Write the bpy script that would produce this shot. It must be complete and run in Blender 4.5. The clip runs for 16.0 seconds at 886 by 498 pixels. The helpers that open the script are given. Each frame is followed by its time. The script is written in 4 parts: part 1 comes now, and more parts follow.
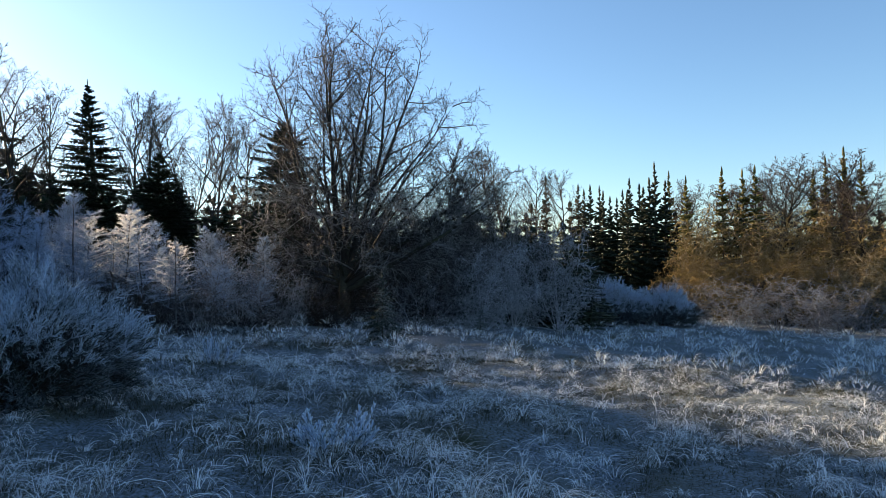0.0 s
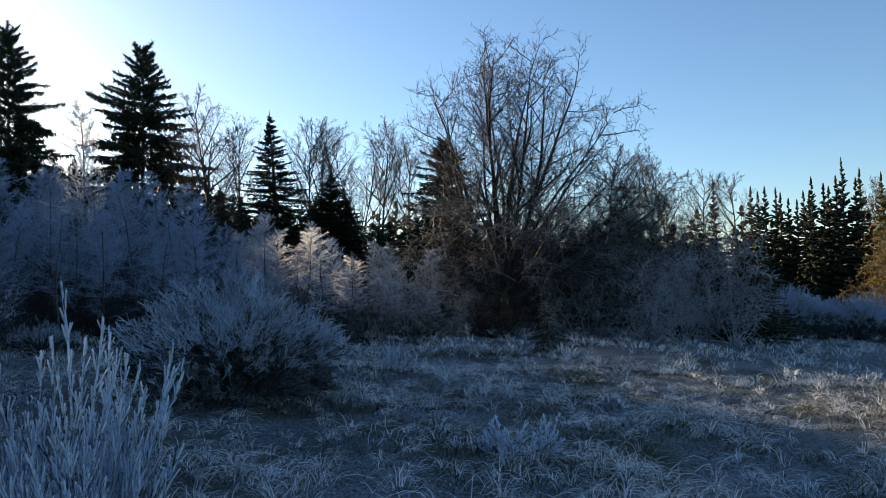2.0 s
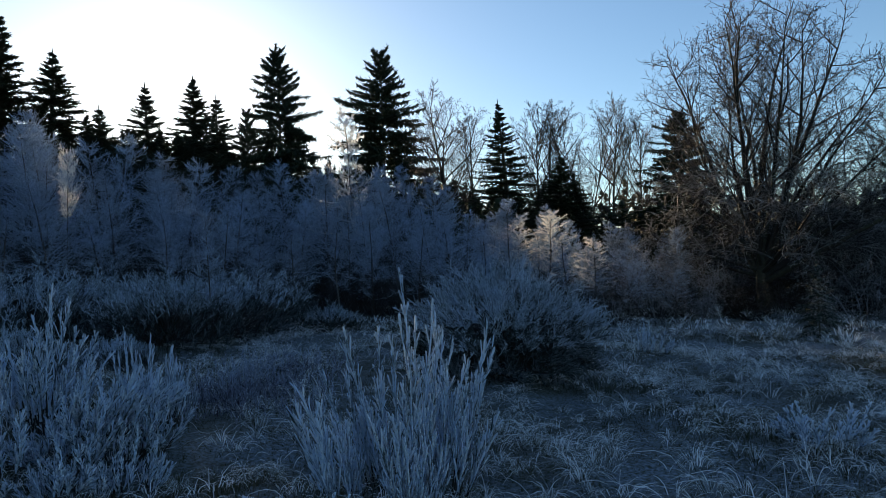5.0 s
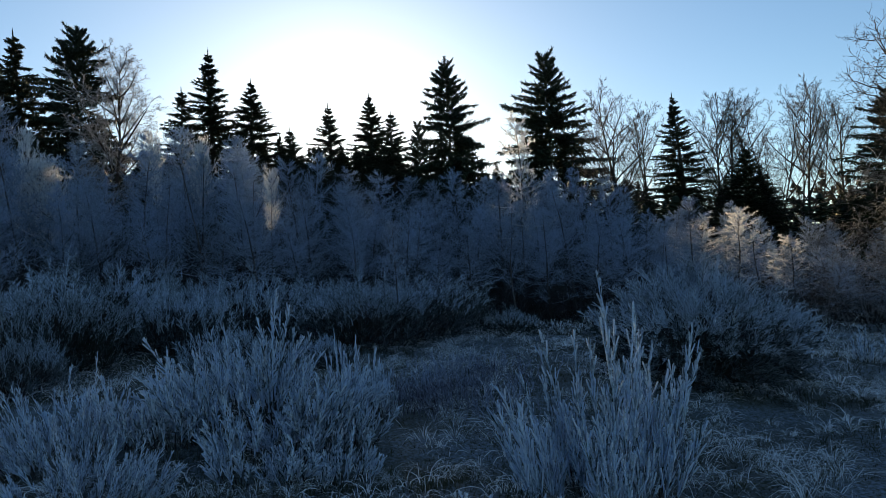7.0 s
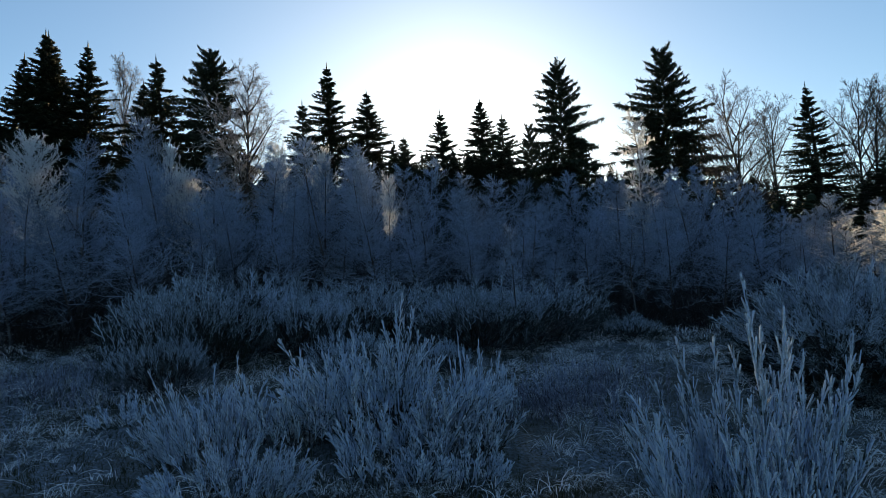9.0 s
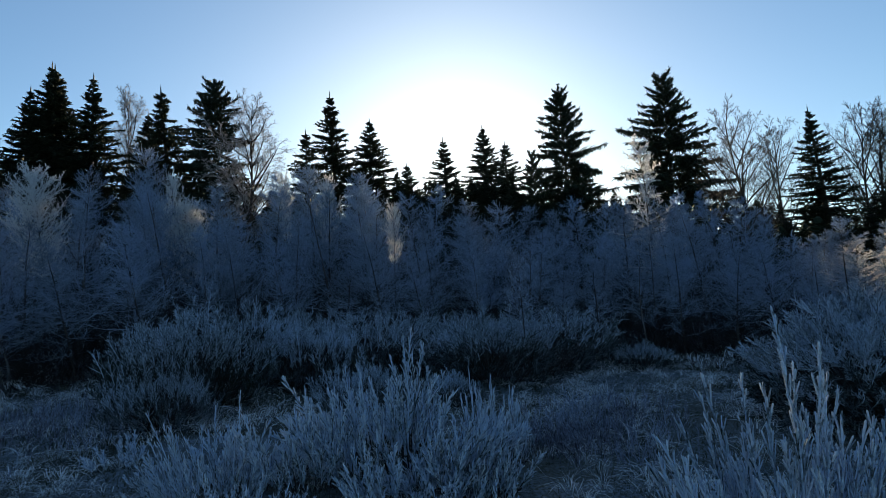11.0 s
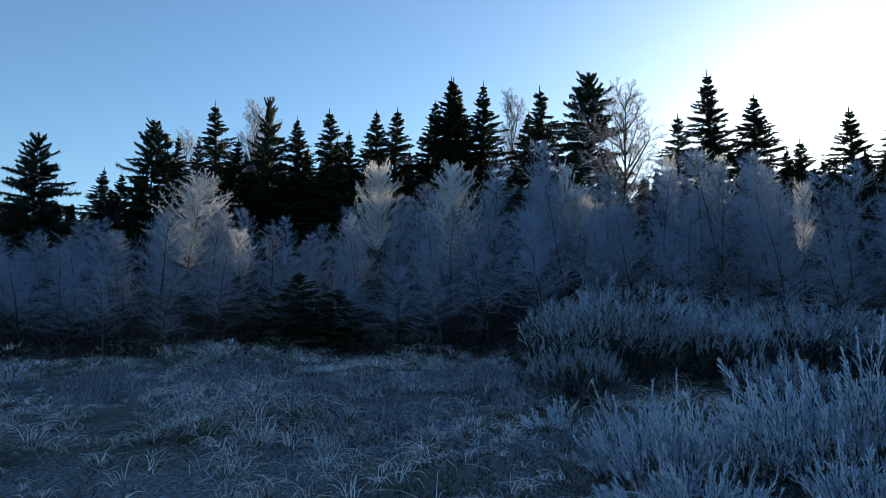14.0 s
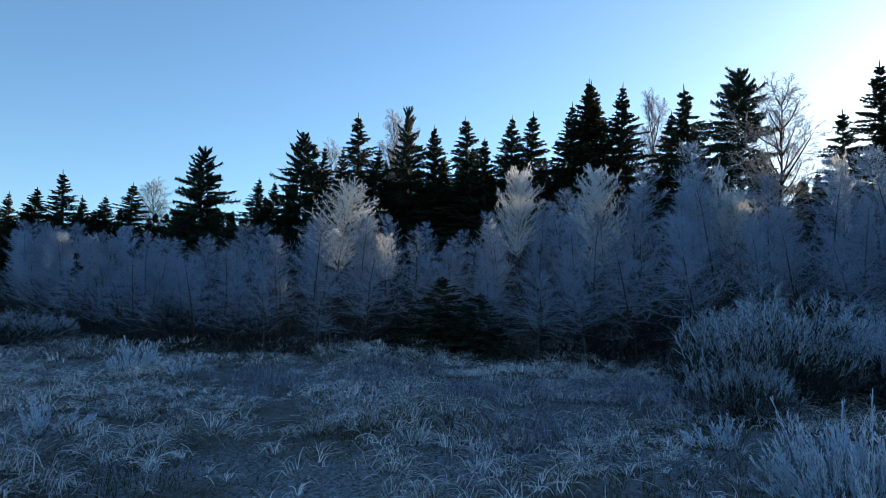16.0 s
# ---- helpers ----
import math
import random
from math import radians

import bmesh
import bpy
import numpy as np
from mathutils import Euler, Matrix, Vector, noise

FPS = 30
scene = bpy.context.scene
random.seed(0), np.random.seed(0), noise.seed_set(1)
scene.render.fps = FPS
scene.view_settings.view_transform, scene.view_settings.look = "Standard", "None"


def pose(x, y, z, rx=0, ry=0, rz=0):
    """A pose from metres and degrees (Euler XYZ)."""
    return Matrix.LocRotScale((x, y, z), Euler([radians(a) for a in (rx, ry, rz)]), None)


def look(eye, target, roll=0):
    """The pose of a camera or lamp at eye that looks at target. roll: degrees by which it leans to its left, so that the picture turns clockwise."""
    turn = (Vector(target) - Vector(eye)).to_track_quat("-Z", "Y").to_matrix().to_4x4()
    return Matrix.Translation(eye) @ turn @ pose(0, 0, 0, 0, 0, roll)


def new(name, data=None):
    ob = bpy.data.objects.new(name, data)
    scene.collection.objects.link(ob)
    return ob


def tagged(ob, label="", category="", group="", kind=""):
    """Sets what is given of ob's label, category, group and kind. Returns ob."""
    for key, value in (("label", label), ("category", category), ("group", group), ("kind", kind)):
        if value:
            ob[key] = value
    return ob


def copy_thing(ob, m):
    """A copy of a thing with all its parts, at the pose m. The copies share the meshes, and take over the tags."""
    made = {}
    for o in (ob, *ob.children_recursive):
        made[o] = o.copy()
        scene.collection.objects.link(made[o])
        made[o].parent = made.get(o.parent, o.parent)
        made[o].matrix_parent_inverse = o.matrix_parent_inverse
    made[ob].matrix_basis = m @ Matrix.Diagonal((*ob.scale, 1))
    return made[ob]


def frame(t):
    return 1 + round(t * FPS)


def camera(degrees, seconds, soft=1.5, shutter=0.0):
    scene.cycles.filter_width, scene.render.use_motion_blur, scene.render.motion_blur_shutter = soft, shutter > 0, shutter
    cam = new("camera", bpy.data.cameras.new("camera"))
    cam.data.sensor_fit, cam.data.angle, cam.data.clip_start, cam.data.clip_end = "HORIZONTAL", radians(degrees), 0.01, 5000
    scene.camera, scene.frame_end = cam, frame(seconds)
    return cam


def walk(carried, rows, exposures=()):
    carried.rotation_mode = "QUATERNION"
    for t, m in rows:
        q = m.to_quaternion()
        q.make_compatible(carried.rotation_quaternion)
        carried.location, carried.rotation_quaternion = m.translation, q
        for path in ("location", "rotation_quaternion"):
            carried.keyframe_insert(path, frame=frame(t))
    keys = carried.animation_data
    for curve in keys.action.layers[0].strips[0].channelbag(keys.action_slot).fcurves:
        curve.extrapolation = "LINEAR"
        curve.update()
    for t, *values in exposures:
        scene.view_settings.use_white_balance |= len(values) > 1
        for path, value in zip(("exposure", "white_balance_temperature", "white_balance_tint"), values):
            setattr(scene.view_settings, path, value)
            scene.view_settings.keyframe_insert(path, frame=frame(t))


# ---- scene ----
cam = camera(67.7, 16.0, soft=0.9)
PATH = [
    (0, (0.183, -0.507, 1.446), (0.105, 1.491, 1.485), -0.7),
    (0.5, (0.129, -0.527, 1.462), (-0.048, 1.465, 1.52), -0.9),
    (1, (0.041, -0.525, 1.452), (-0.273, 1.449, 1.531), -0.9),
    (1.5, (-0.033, -0.541, 1.441), (-0.485, 1.405, 1.525), -0.9),
    (2, (-0.033, -0.662, 1.452), (-0.569, 1.263, 1.533), -1.4),
    (2.5, (-0.111, -0.683, 1.453), (-0.765, 1.205, 1.536), -1.6),
    (3, (-0.198, -0.727, 1.445), (-0.999, 1.105, 1.515), -1.3),
    (3.5, (-0.276, -0.609, 1.447), (-1.208, 1.158, 1.53), -0.7),
    (3.7, (-0.276, -0.689, 1.468), (-1.25, 1.057, 1.537), -1.2),
    (5.8, (-0.456, -1.113, 1.477), (-1.716, 0.438, 1.55), -3.2),
    (6, (-0.466, -1.124, 1.483), (-1.769, 0.39, 1.565), -3.5),
    (6.5, (-0.488, -1.173, 1.486), (-1.91, 0.23, 1.59), -3.8),
    (7, (-0.497, -1.233, 1.481), (-2.009, 0.074, 1.57), -3.4),
    (7.5, (-0.506, -1.295, 1.486), (-2.07, -0.054, 1.603), -3.7),
    (8, (-0.546, -1.326, 1.48), (-2.161, -0.151, 1.583), -4.2),
    (8.5, (-0.593, -1.332, 1.488), (-2.283, -0.269, 1.608), -3.4),
    (8.7, (-0.602, -1.317, 1.481), (-2.309, -0.28, 1.595), -3.3),
    (10.8, (-0.759, -1.196, 1.528), (-2.434, -0.123, 1.734), -3.8),
    (11, (-0.806, -1.227, 1.548), (-2.51, -0.198, 1.749), -3.9),
    (11.5, (-0.872, -1.386, 1.495), (-2.733, -0.675, 1.666), -2.1),
    (12, (-0.898, -1.474, 1.483), (-2.821, -0.964, 1.68), -0.5),
    (12.5, (-1.003, -1.545, 1.502), (-2.955, -1.153, 1.699), -1.3),
    (13, (-0.943, -1.616, 1.495), (-2.917, -1.374, 1.708), -1.0),
    (13.5, (-0.957, -1.669, 1.483), (-2.941, -1.543, 1.705), -1.3),
    (14, (-0.987, -1.762, 1.459), (-2.976, -1.759, 1.671), -0.4),
    (14.5, (-0.956, -1.827, 1.437), (-2.943, -1.924, 1.645), 1.0),
    (15, (-0.997, -1.832, 1.445), (-2.975, -2.037, 1.664), 1.4),
    (15.5, (-0.971, -1.927, 1.472), (-2.94, -2.196, 1.699), 0.6),
    (16, (-1.008, -1.981, 1.454), (-2.955, -2.374, 1.68), 1.3),
]
EXPOSURES = [(0, 1.5, 7150, 9), (1.5, 1.27, 7100, 9), (3.5, 1.08, 7100, 8), (6, 0.86, 7350, 5), (8.5, 0.84, 7350, 4), (11, 0.75, 7000, 3), (12.5, 0.93, 6800, 3), (14.5, 1.20, 6800, 3), (16, 1.39, 6750, 3)]
walk(cam, [(t, look(eye, target, roll)) for t, eye, target, roll in PATH], exposures=EXPOSURES)

# ---- world, sun ----
SUN_UP, SUN_TURN = 13.3, 57.3
world = bpy.data.worlds.new("sky")
scene.world = world
world.use_nodes = True
wn = world.node_tree.nodes
sky = wn.new("ShaderNodeTexSky")
sky.sky_type, sky.sun_disc = "NISHITA", False
sky.sun_elevation, sky.sun_rotation = radians(SUN_UP), radians(-SUN_TURN)
sky.air_density, sky.dust_density, sky.ozone_density, sky.altitude = 1.0, 0.5, 4.1, 300
wn["Background"].inputs["Strength"].default_value = 0.1
world.node_tree.links.new(sky.outputs[0], wn["Background"].inputs["Color"])
to_sun = Vector((-math.sin(radians(SUN_TURN)) * math.cos(radians(SUN_UP)), math.cos(radians(SUN_TURN)) * math.cos(radians(SUN_UP)), math.sin(radians(SUN_UP))))
sun = new("sun", bpy.data.lights.new("sun", "SUN"))
sun.data.energy, sun.data.angle, sun.data.color = 5.0, radians(0.53), (1.0, 0.77, 0.50)
sun.matrix_basis = look(to_sun * 60, (0, 0, 0))


# ---- materials ----
def material(name, rough=0.8):
    m = bpy.data.materials.new(name)
    m.use_nodes = True
    b = m.node_tree.nodes["Principled BSDF"]
    b.inputs["Roughness"].default_value = rough
    b.inputs["Specular IOR Level"].default_value = 0.25
    return m, m.node_tree, b


def mixed(tree, fac, a, b):
    n = tree.nodes.new("ShaderNodeMix")
    n.data_type = "RGBA"
    for socket, v in ((n.inputs[0], fac), (n.inputs[6], a), (n.inputs[7], b)):
        if isinstance(v, bpy.types.NodeSocket):
            tree.links.new(v, socket)
        else:
            socket.default_value = (*v, 1) if isinstance(v, tuple) else v
    return n.outputs[2]


def speckle(tree, scale, low, high, detail=3.0, world_space=True):
    co = tree.nodes.new("ShaderNodeNewGeometry").outputs["Position"] if world_space else tree.nodes.new("ShaderNodeTexCoord").outputs["Object"]
    n = tree.nodes.new("ShaderNodeTexNoise")
    n.inputs["Scale"].default_value, n.inputs["Detail"].default_value = scale, detail
    tree.links.new(co, n.inputs["Vector"])
    r = tree.nodes.new("ShaderNodeMapRange")
    r.inputs[1].default_value, r.inputs[2].default_value = low, high
    tree.links.new(n.outputs[0], r.inputs[0])
    return r.outputs[0]


def island(tree, low=0.0, high=1.0):
    g = tree.nodes.new("ShaderNodeNewGeometry")
    r = tree.nodes.new("ShaderNodeMapRange")
    r.inputs[3].default_value, r.inputs[4].default_value = low, high
    tree.links.new(g.outputs["Random Per Island"], r.inputs[0])
    return r.outputs[0]


def frosted(name, bare_a, bare_b, frost, amount, scale=30.0, patch=1.2, glow=0.3, each=0.25, vary=0.3):
    """Twigs or blades of two bare colours with hoar frost on them: amount of it 0 to 1; frost and thin stalks let some light through."""
    m, t, b = material(name, 0.7)
    bare = mixed(t, island(t), bare_a, bare_b)
    own = t.nodes.new("ShaderNodeObjectInfo").outputs["Random"]
    total = None
    for value, weight in ((island(t), vary), (speckle(t, scale, 0.3, 0.7), 0.3), (speckle(t, patch, 0.3, 0.7), 0.35), (own, each)):
        n = t.nodes.new("ShaderNodeMath")
        n.operation = "MULTIPLY_ADD"
        t.links.new(value, n.inputs[0])
        n.inputs[1].default_value, n.inputs[2].default_value = weight, 0.0
        if total is not None:
            t.links.new(total, n.inputs[2])
        total = n.outputs[0]
    r = t.nodes.new("ShaderNodeMapRange")
    mid = (0.65 + vary + each) * (1 - amount)
    r.inputs[1].default_value, r.inputs[2].default_value = mid - 0.28, mid + 0.28
    t.links.new(total, r.inputs[0])
    colour = mixed(t, r.outputs[0], bare, frost)
    t.links.new(colour, b.inputs["Base Color"])
    if glow:
        through_light = t.nodes.new("ShaderNodeBsdfTranslucent")
        t.links.new(colour, through_light.inputs["Color"])
        mix = t.nodes.new("ShaderNodeMixShader")
        mix.inputs[0].default_value = glow
        t.links.new(b.outputs[0], mix.inputs[1])
        t.links.new(through_light.outputs[0], mix.inputs[2])
        t.links.new(mix.outputs[0], t.nodes["Material Output"].inputs["Surface"])
    return m


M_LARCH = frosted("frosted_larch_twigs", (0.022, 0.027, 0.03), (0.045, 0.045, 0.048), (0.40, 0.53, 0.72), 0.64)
# paler copy of the larch twigs, with sunlight put into its colour
M_SUNLIT = frosted("sunlit_rimed_twigs", (0.06, 0.05, 0.045), (0.10, 0.085, 0.075), (0.752, 0.77, 0.794), 0.78, glow=0.55)
M_BACKLIT = frosted("backlit_hoar_plates", (0.5, 0.48, 0.46), (0.6, 0.58, 0.56), (0.844, 0.85, 0.862), 0.7, 20.0, glow=0.6)
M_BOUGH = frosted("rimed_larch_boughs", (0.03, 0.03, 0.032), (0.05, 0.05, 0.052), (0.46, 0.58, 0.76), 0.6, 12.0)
M_LARCH_BARK = frosted("larch_bark", (0.03, 0.025, 0.022), (0.045, 0.036, 0.03), (0.228, 0.24, 0.27), 0.3, glow=0)
# dark twigs: painted shade low in the bank, and dark scrub
M_SHADE_SCRUB = frosted("shade_and_scrub_twigs", (0.022, 0.022, 0.02), (0.04, 0.034, 0.03), (0.256, 0.28, 0.322), 0.26)
M_BROOM = frosted("frosted_broom_shoots", (0.014, 0.028, 0.022), (0.024, 0.04, 0.03), (0.54, 0.68, 0.85), 0.60, 45.0, each=0.08, vary=0.6)
M_TIP = frosted("white_rime_tips", (0.2, 0.25, 0.28), (0.3, 0.35, 0.38), (0.70, 0.80, 0.92), 0.7, 60.0, each=0.05)
M_DOME = frosted("rimed_dense_shoots", (0.016, 0.03, 0.026), (0.028, 0.045, 0.036), (0.54, 0.66, 0.80), 0.68, 45.0, vary=0.5)
M_MOUND = frosted("lightly_rimed_shoots", (0.014, 0.028, 0.022), (0.024, 0.04, 0.03), (0.55, 0.69, 0.85), 0.53, 45.0, each=0.1, vary=0.5)
# darker green for low sprays: less rime, and the dome's shade painted in
M_LOW_SPRAY_SHADE = frosted("thin_rime_and_shade_shoots", (0.014, 0.024, 0.017), (0.026, 0.036, 0.024), (0.28, 0.34, 0.42), 0.34, 45.0, vary=0.45)
M_BROOM_OLD = frosted("broom_wood", (0.018, 0.017, 0.013), (0.03, 0.026, 0.02), (0.208, 0.22, 0.244), 0.25, glow=0)
M_GRASS = frosted("frosted_grass", (0.04, 0.045, 0.02), (0.12, 0.105, 0.06), (0.748, 0.82, 0.886), 0.48, 25.0, 0.9, 0.2, vary=0.7)
M_TURF = frosted("short_turf", (0.024, 0.032, 0.014), (0.065, 0.06, 0.03), (0.356, 0.41, 0.476), 0.22, 25.0, 0.9, 0.15, vary=0.5)
M_STRAW = frosted("rimed_grass_arches", (0.16, 0.13, 0.08), (0.20, 0.16, 0.10), (0.824, 0.86, 0.896), 0.8, 40.0, 1.5, 0.25)
M_HEATH = frosted("heather_sprigs", (0.03, 0.02, 0.026), (0.07, 0.035, 0.055), (0.42, 0.50, 0.64), 0.62)
M_NEEDLE = frosted("spruce_needles", (0.010, 0.018, 0.009), (0.022, 0.032, 0.013), (0.05, 0.062, 0.05), 0.3, 4.0, glow=0.08)
# golden copy of the needles: low sunlight painted into the colour
M_NEEDLE_LIT = frosted("sunlit_spruce_needles", (0.085, 0.08, 0.02), (0.15, 0.13, 0.035), (0.19, 0.165, 0.06), 0.4, 4.0, glow=0.25)
M_NEEDLE_RIMED = frosted("rimed_spruce_needles", (0.02, 0.035, 0.028), (0.035, 0.05, 0.038), (0.436, 0.49, 0.538), 0.4, 20.0)
M_BARK = frosted("dark_bark", (0.022, 0.018, 0.015), (0.036, 0.029, 0.024), (0.07, 0.078, 0.05), 0.28, 12.0, glow=0)
M_BARE = frosted("bare_twigs", (0.034, 0.027, 0.024), (0.065, 0.05, 0.042), (0.2, 0.19, 0.2), 0.26)
M_ALDER = frosted("lightly_rimed_twigs", (0.03, 0.026, 0.025), (0.06, 0.05, 0.044), (0.516, 0.54, 0.576), 0.36, 20.0)
M_BIRCH = frosted("birch_twigs", (0.14, 0.115, 0.11), (0.22, 0.19, 0.185), (0.55, 0.55, 0.58), 0.5)
# gold of the low sun painted into brown twigs
M_SUN_GOLD = frosted("sun_gold_twigs", (0.18, 0.13, 0.05), (0.27, 0.20, 0.09), (0.48, 0.44, 0.37), 0.3)
M_HOAR = frosted("hoar_covered_twigs", (0.03, 0.028, 0.03), (0.06, 0.05, 0.048), (0.528, 0.57, 0.636), 0.66)
M_SHRUB = frosted("rimed_shrub_twigs", (0.03, 0.028, 0.03), (0.06, 0.05, 0.048), (0.448, 0.49, 0.568), 0.46)

M_EARTH, _t, _b = material("frosty_meadow_soil", 0.95)
_grass = mixed(_t, speckle(_t, 21.0, 0.35, 0.65), (0.03, 0.034, 0.014), (0.06, 0.056, 0.03))
_rime = mixed(_t, speckle(_t, 0.9, 0.2, 0.6, 4.0), _grass, mixed(_t, speckle(_t, 33.0, 0.3, 0.65, 8.0), _grass, (0.20, 0.25, 0.31)))
_t.links.new(_rime, _b.inputs["Base Color"])
_bump = _t.nodes.new("ShaderNodeBump")
_bump.inputs["Strength"].default_value, _bump.inputs["Distance"].default_value = 0.6, 0.02
_t.links.new(speckle(_t, 60.0, 0.2, 0.8, 6.0), _bump.inputs["Height"])
_t.links.new(_bump.outputs[0], _b.inputs["Normal"])

M_POST, _t, _b = material("weathered_white_post", 0.7)
_t.links.new(mixed(_t, speckle(_t, 18.0, 0.35, 0.7), (0.62, 0.62, 0.60), (0.80, 0.80, 0.80)), _b.inputs["Base Color"])


# ---- mesh tools ----
class Mesh:
    """Gathers rings of tubes and blades, and makes one mesh of them."""

    def __init__(self):
        self.v, self.q, self.t, self.n = [], [], [], 0

    def add(self, v, q=None, t=None):
        if q is not None and len(q):
            self.q.append(q + self.n)
        if t is not None and len(t):
            self.t.append(t + self.n)
        self.v.append(v)
        self.n += len(v)

    def tubes(self, pts, r0, taper=0.35, sides=3, tip=True, blunt=False):
        if blunt and len(pts):
            end = unit(pts[:, -1] - pts[:, -2]) * (1.5 * np.broadcast_to(np.asarray(r0, float), (len(pts),)))[:, None]
            pts = np.concatenate([pts, (pts[:, -1] + end)[:, None, :]], axis=1)
        n, k = pts.shape[0], pts.shape[1]
        if n == 0:
            return
        r0 = np.broadcast_to(np.asarray(r0, float), (n,))
        tan = np.empty_like(pts)
        tan[:, :-1] = pts[:, 1:] - pts[:, :-1]
        tan[:, -1] = tan[:, -2]
        tan /= np.linalg.norm(tan, axis=2, keepdims=True) + 1e-9
        ref = np.where(np.abs(tan[:, :1, 2:3]) > 0.9, np.array([1.0, 0, 0]), np.array([0, 0, 1.0]))
        u = np.cross(tan, np.broadcast_to(ref, tan.shape))
        u /= np.linalg.norm(u, axis=2, keepdims=True) + 1e-9
        w = np.cross(tan, u)
        rings = k - 1 if tip else k
        rad = r0[:, None] * np.linspace(1, taper, k)[None, :]
        a = np.arange(sides) * 2 * math.pi / sides
        ring = (pts[:, :rings, None, :] + rad[:, :rings, None, None] * (np.cos(a)[None, None, :, None] * u[:, :rings, None, :] + np.sin(a)[None, None, :, None] * w[:, :rings, None, :]))
        v = ring.reshape(n, rings * sides, 3)
        per = rings * sides
        if tip:
            v = np.concatenate([v, pts[:, -1:, :]], axis=1)
            per += 1
        base = (np.arange(n) * per)[:, None]
        q, t = [], []
        for i in range(rings - 1):
            for s in range(sides):
                s2 = (s + 1) % sides
                q.append(base + np.array([[i * sides + s, i * sides + s2, (i + 1) * sides + s2, (i + 1) * sides + s]]))
        if tip:
            for s in range(sides):
                t.append(base + np.array([[(rings - 1) * sides + s, (rings - 1) * sides + (s + 1) % sides, per - 1]]))
        self.add(v.reshape(-1, 3), np.concatenate(q) if q else None, np.concatenate(t) if t else None)

    def blades(self, pts, side, width):
        """Flat grass blades along pts, pointed at the end."""
        n, k = pts.shape[0], pts.shape[1]
        w = width[:, None, None] * np.linspace(1, 0.45, k)[None, :, None] * side[:, None, :] * 0.5
        v = np.concatenate([np.stack([pts[:, :-1] - w[:, :-1], pts[:, :-1] + w[:, :-1]], axis=2).reshape(n, -1, 3), pts[:, -1:]], axis=1)
        per = 2 * (k - 1) + 1
        base = (np.arange(n) * per)[:, None]
        q = [base + np.array([[2 * i, 2 * i + 1, 2 * i + 3, 2 * i + 2]]) for i in range(k - 2)]
        t = base + np.array([[2 * (k - 2), 2 * (k - 2) + 1, per - 1]])
        self.add(v.reshape(-1, 3), np.concatenate(q) if q else None, t)

    def merge(self, other, m):
        """Adds a copy of another Mesh, moved by the matrix m."""
        a = np.array(m)
        n0 = self.n
        self.add(np.concatenate(other.v) @ a[:3, :3].T + a[:3, 3])
        self.q += [q + n0 for q in other.q]
        self.t += [t + n0 for t in other.t]

    def build(self, name, mat):
        me = bpy.data.meshes.new(name)
        v = np.concatenate(self.v) if self.v else np.zeros((0, 3))
        q = np.concatenate(self.q) if self.q else np.zeros((0, 4), int)
        t = np.concatenate(self.t) if self.t else np.zeros((0, 3), int)
        me.vertices.add(len(v))
        me.vertices.foreach_set("co", v.astype(np.float32).ravel())
        loops = np.concatenate([q.ravel(), t.ravel()]).astype(np.int32)
        me.loops.add(len(loops))
        me.loops.foreach_set("vertex_index", loops)
        me.polygons.add(len(q) + len(t))
        starts = np.concatenate([np.arange(len(q)) * 4, len(q) * 4 + np.arange(len(t)) * 3]).astype(np.int32)
        me.polygons.foreach_set("loop_start", starts)
        me.polygons.foreach_set("use_smooth", np.ones(len(starts), bool))
        me.update(calc_edges=True)
        me.validate()
        me.materials.append(mat)
        return me


def part(name, shape, mat, parent, label=""):
    ob = new(name, shape.build(name, mat) if isinstance(shape, Mesh) else shape)
    ob.parent = parent
    return tagged(ob, label)


def unit(d):
    return d / (np.linalg.norm(d, axis=-1, keepdims=True) + 1e-9)


def curve(rng, p, d, length, k, up=0.0, jit=0.08):
    """Polylines from p along d that bend upward (up > 0) or droop, with some wander."""
    pts, d = [p], unit(d)
    for _ in range(k):
        d = unit(d + np.array([0, 0, 1.0]) * np.asarray(up).reshape(-1, 1) / k + rng.normal(0, jit, d.shape))
        pts.append(pts[-1] + d * (length / k)[:, None])
    return np.stack(pts, axis=1)


def kids(rng, pts, n, u0, u1, angle, spread=12.0):
    """n places along each polyline with a direction that leaves it at about that angle. Returns places, directions, u and the parent's number."""
    m, k = pts.shape[0], pts.shape[1] - 1
    u = (u0 + (u1 - u0) * (np.arange(n)[None, :] + rng.random((m, n))) / n).ravel()
    par = np.repeat(np.arange(m), n)
    s = np.minimum((u * k).astype(int), k - 1)
    f = (u * k - s)[:, None]
    a, b = pts[par, s], pts[par, s + 1]
    tan = unit(b - a)
    ref = np.where(np.abs(tan[:, 2:3]) > 0.9, np.array([1.0, 0, 0]), np.array([0, 0, 1.0]))
    e1 = unit(np.cross(tan, ref))
    e2 = np.cross(tan, e1)
    az = (np.arange(n)[None, :] * 2.4 + rng.random((m, 1)) * 6.28 + rng.normal(0, 0.4, (m, n))).ravel()[:, None]
    an = np.radians(rng.normal(angle, spread, len(u)))[:, None]
    return a + (b - a) * f, unit(tan * np.cos(an) + (e1 * np.cos(az) + e2 * np.sin(az)) * np.sin(an)), u, par


def thing(name, label, category, group=""):
    ob = new(name)
    ob.empty_display_size = 0.2
    return tagged(ob, label, category, group)


USED = set()


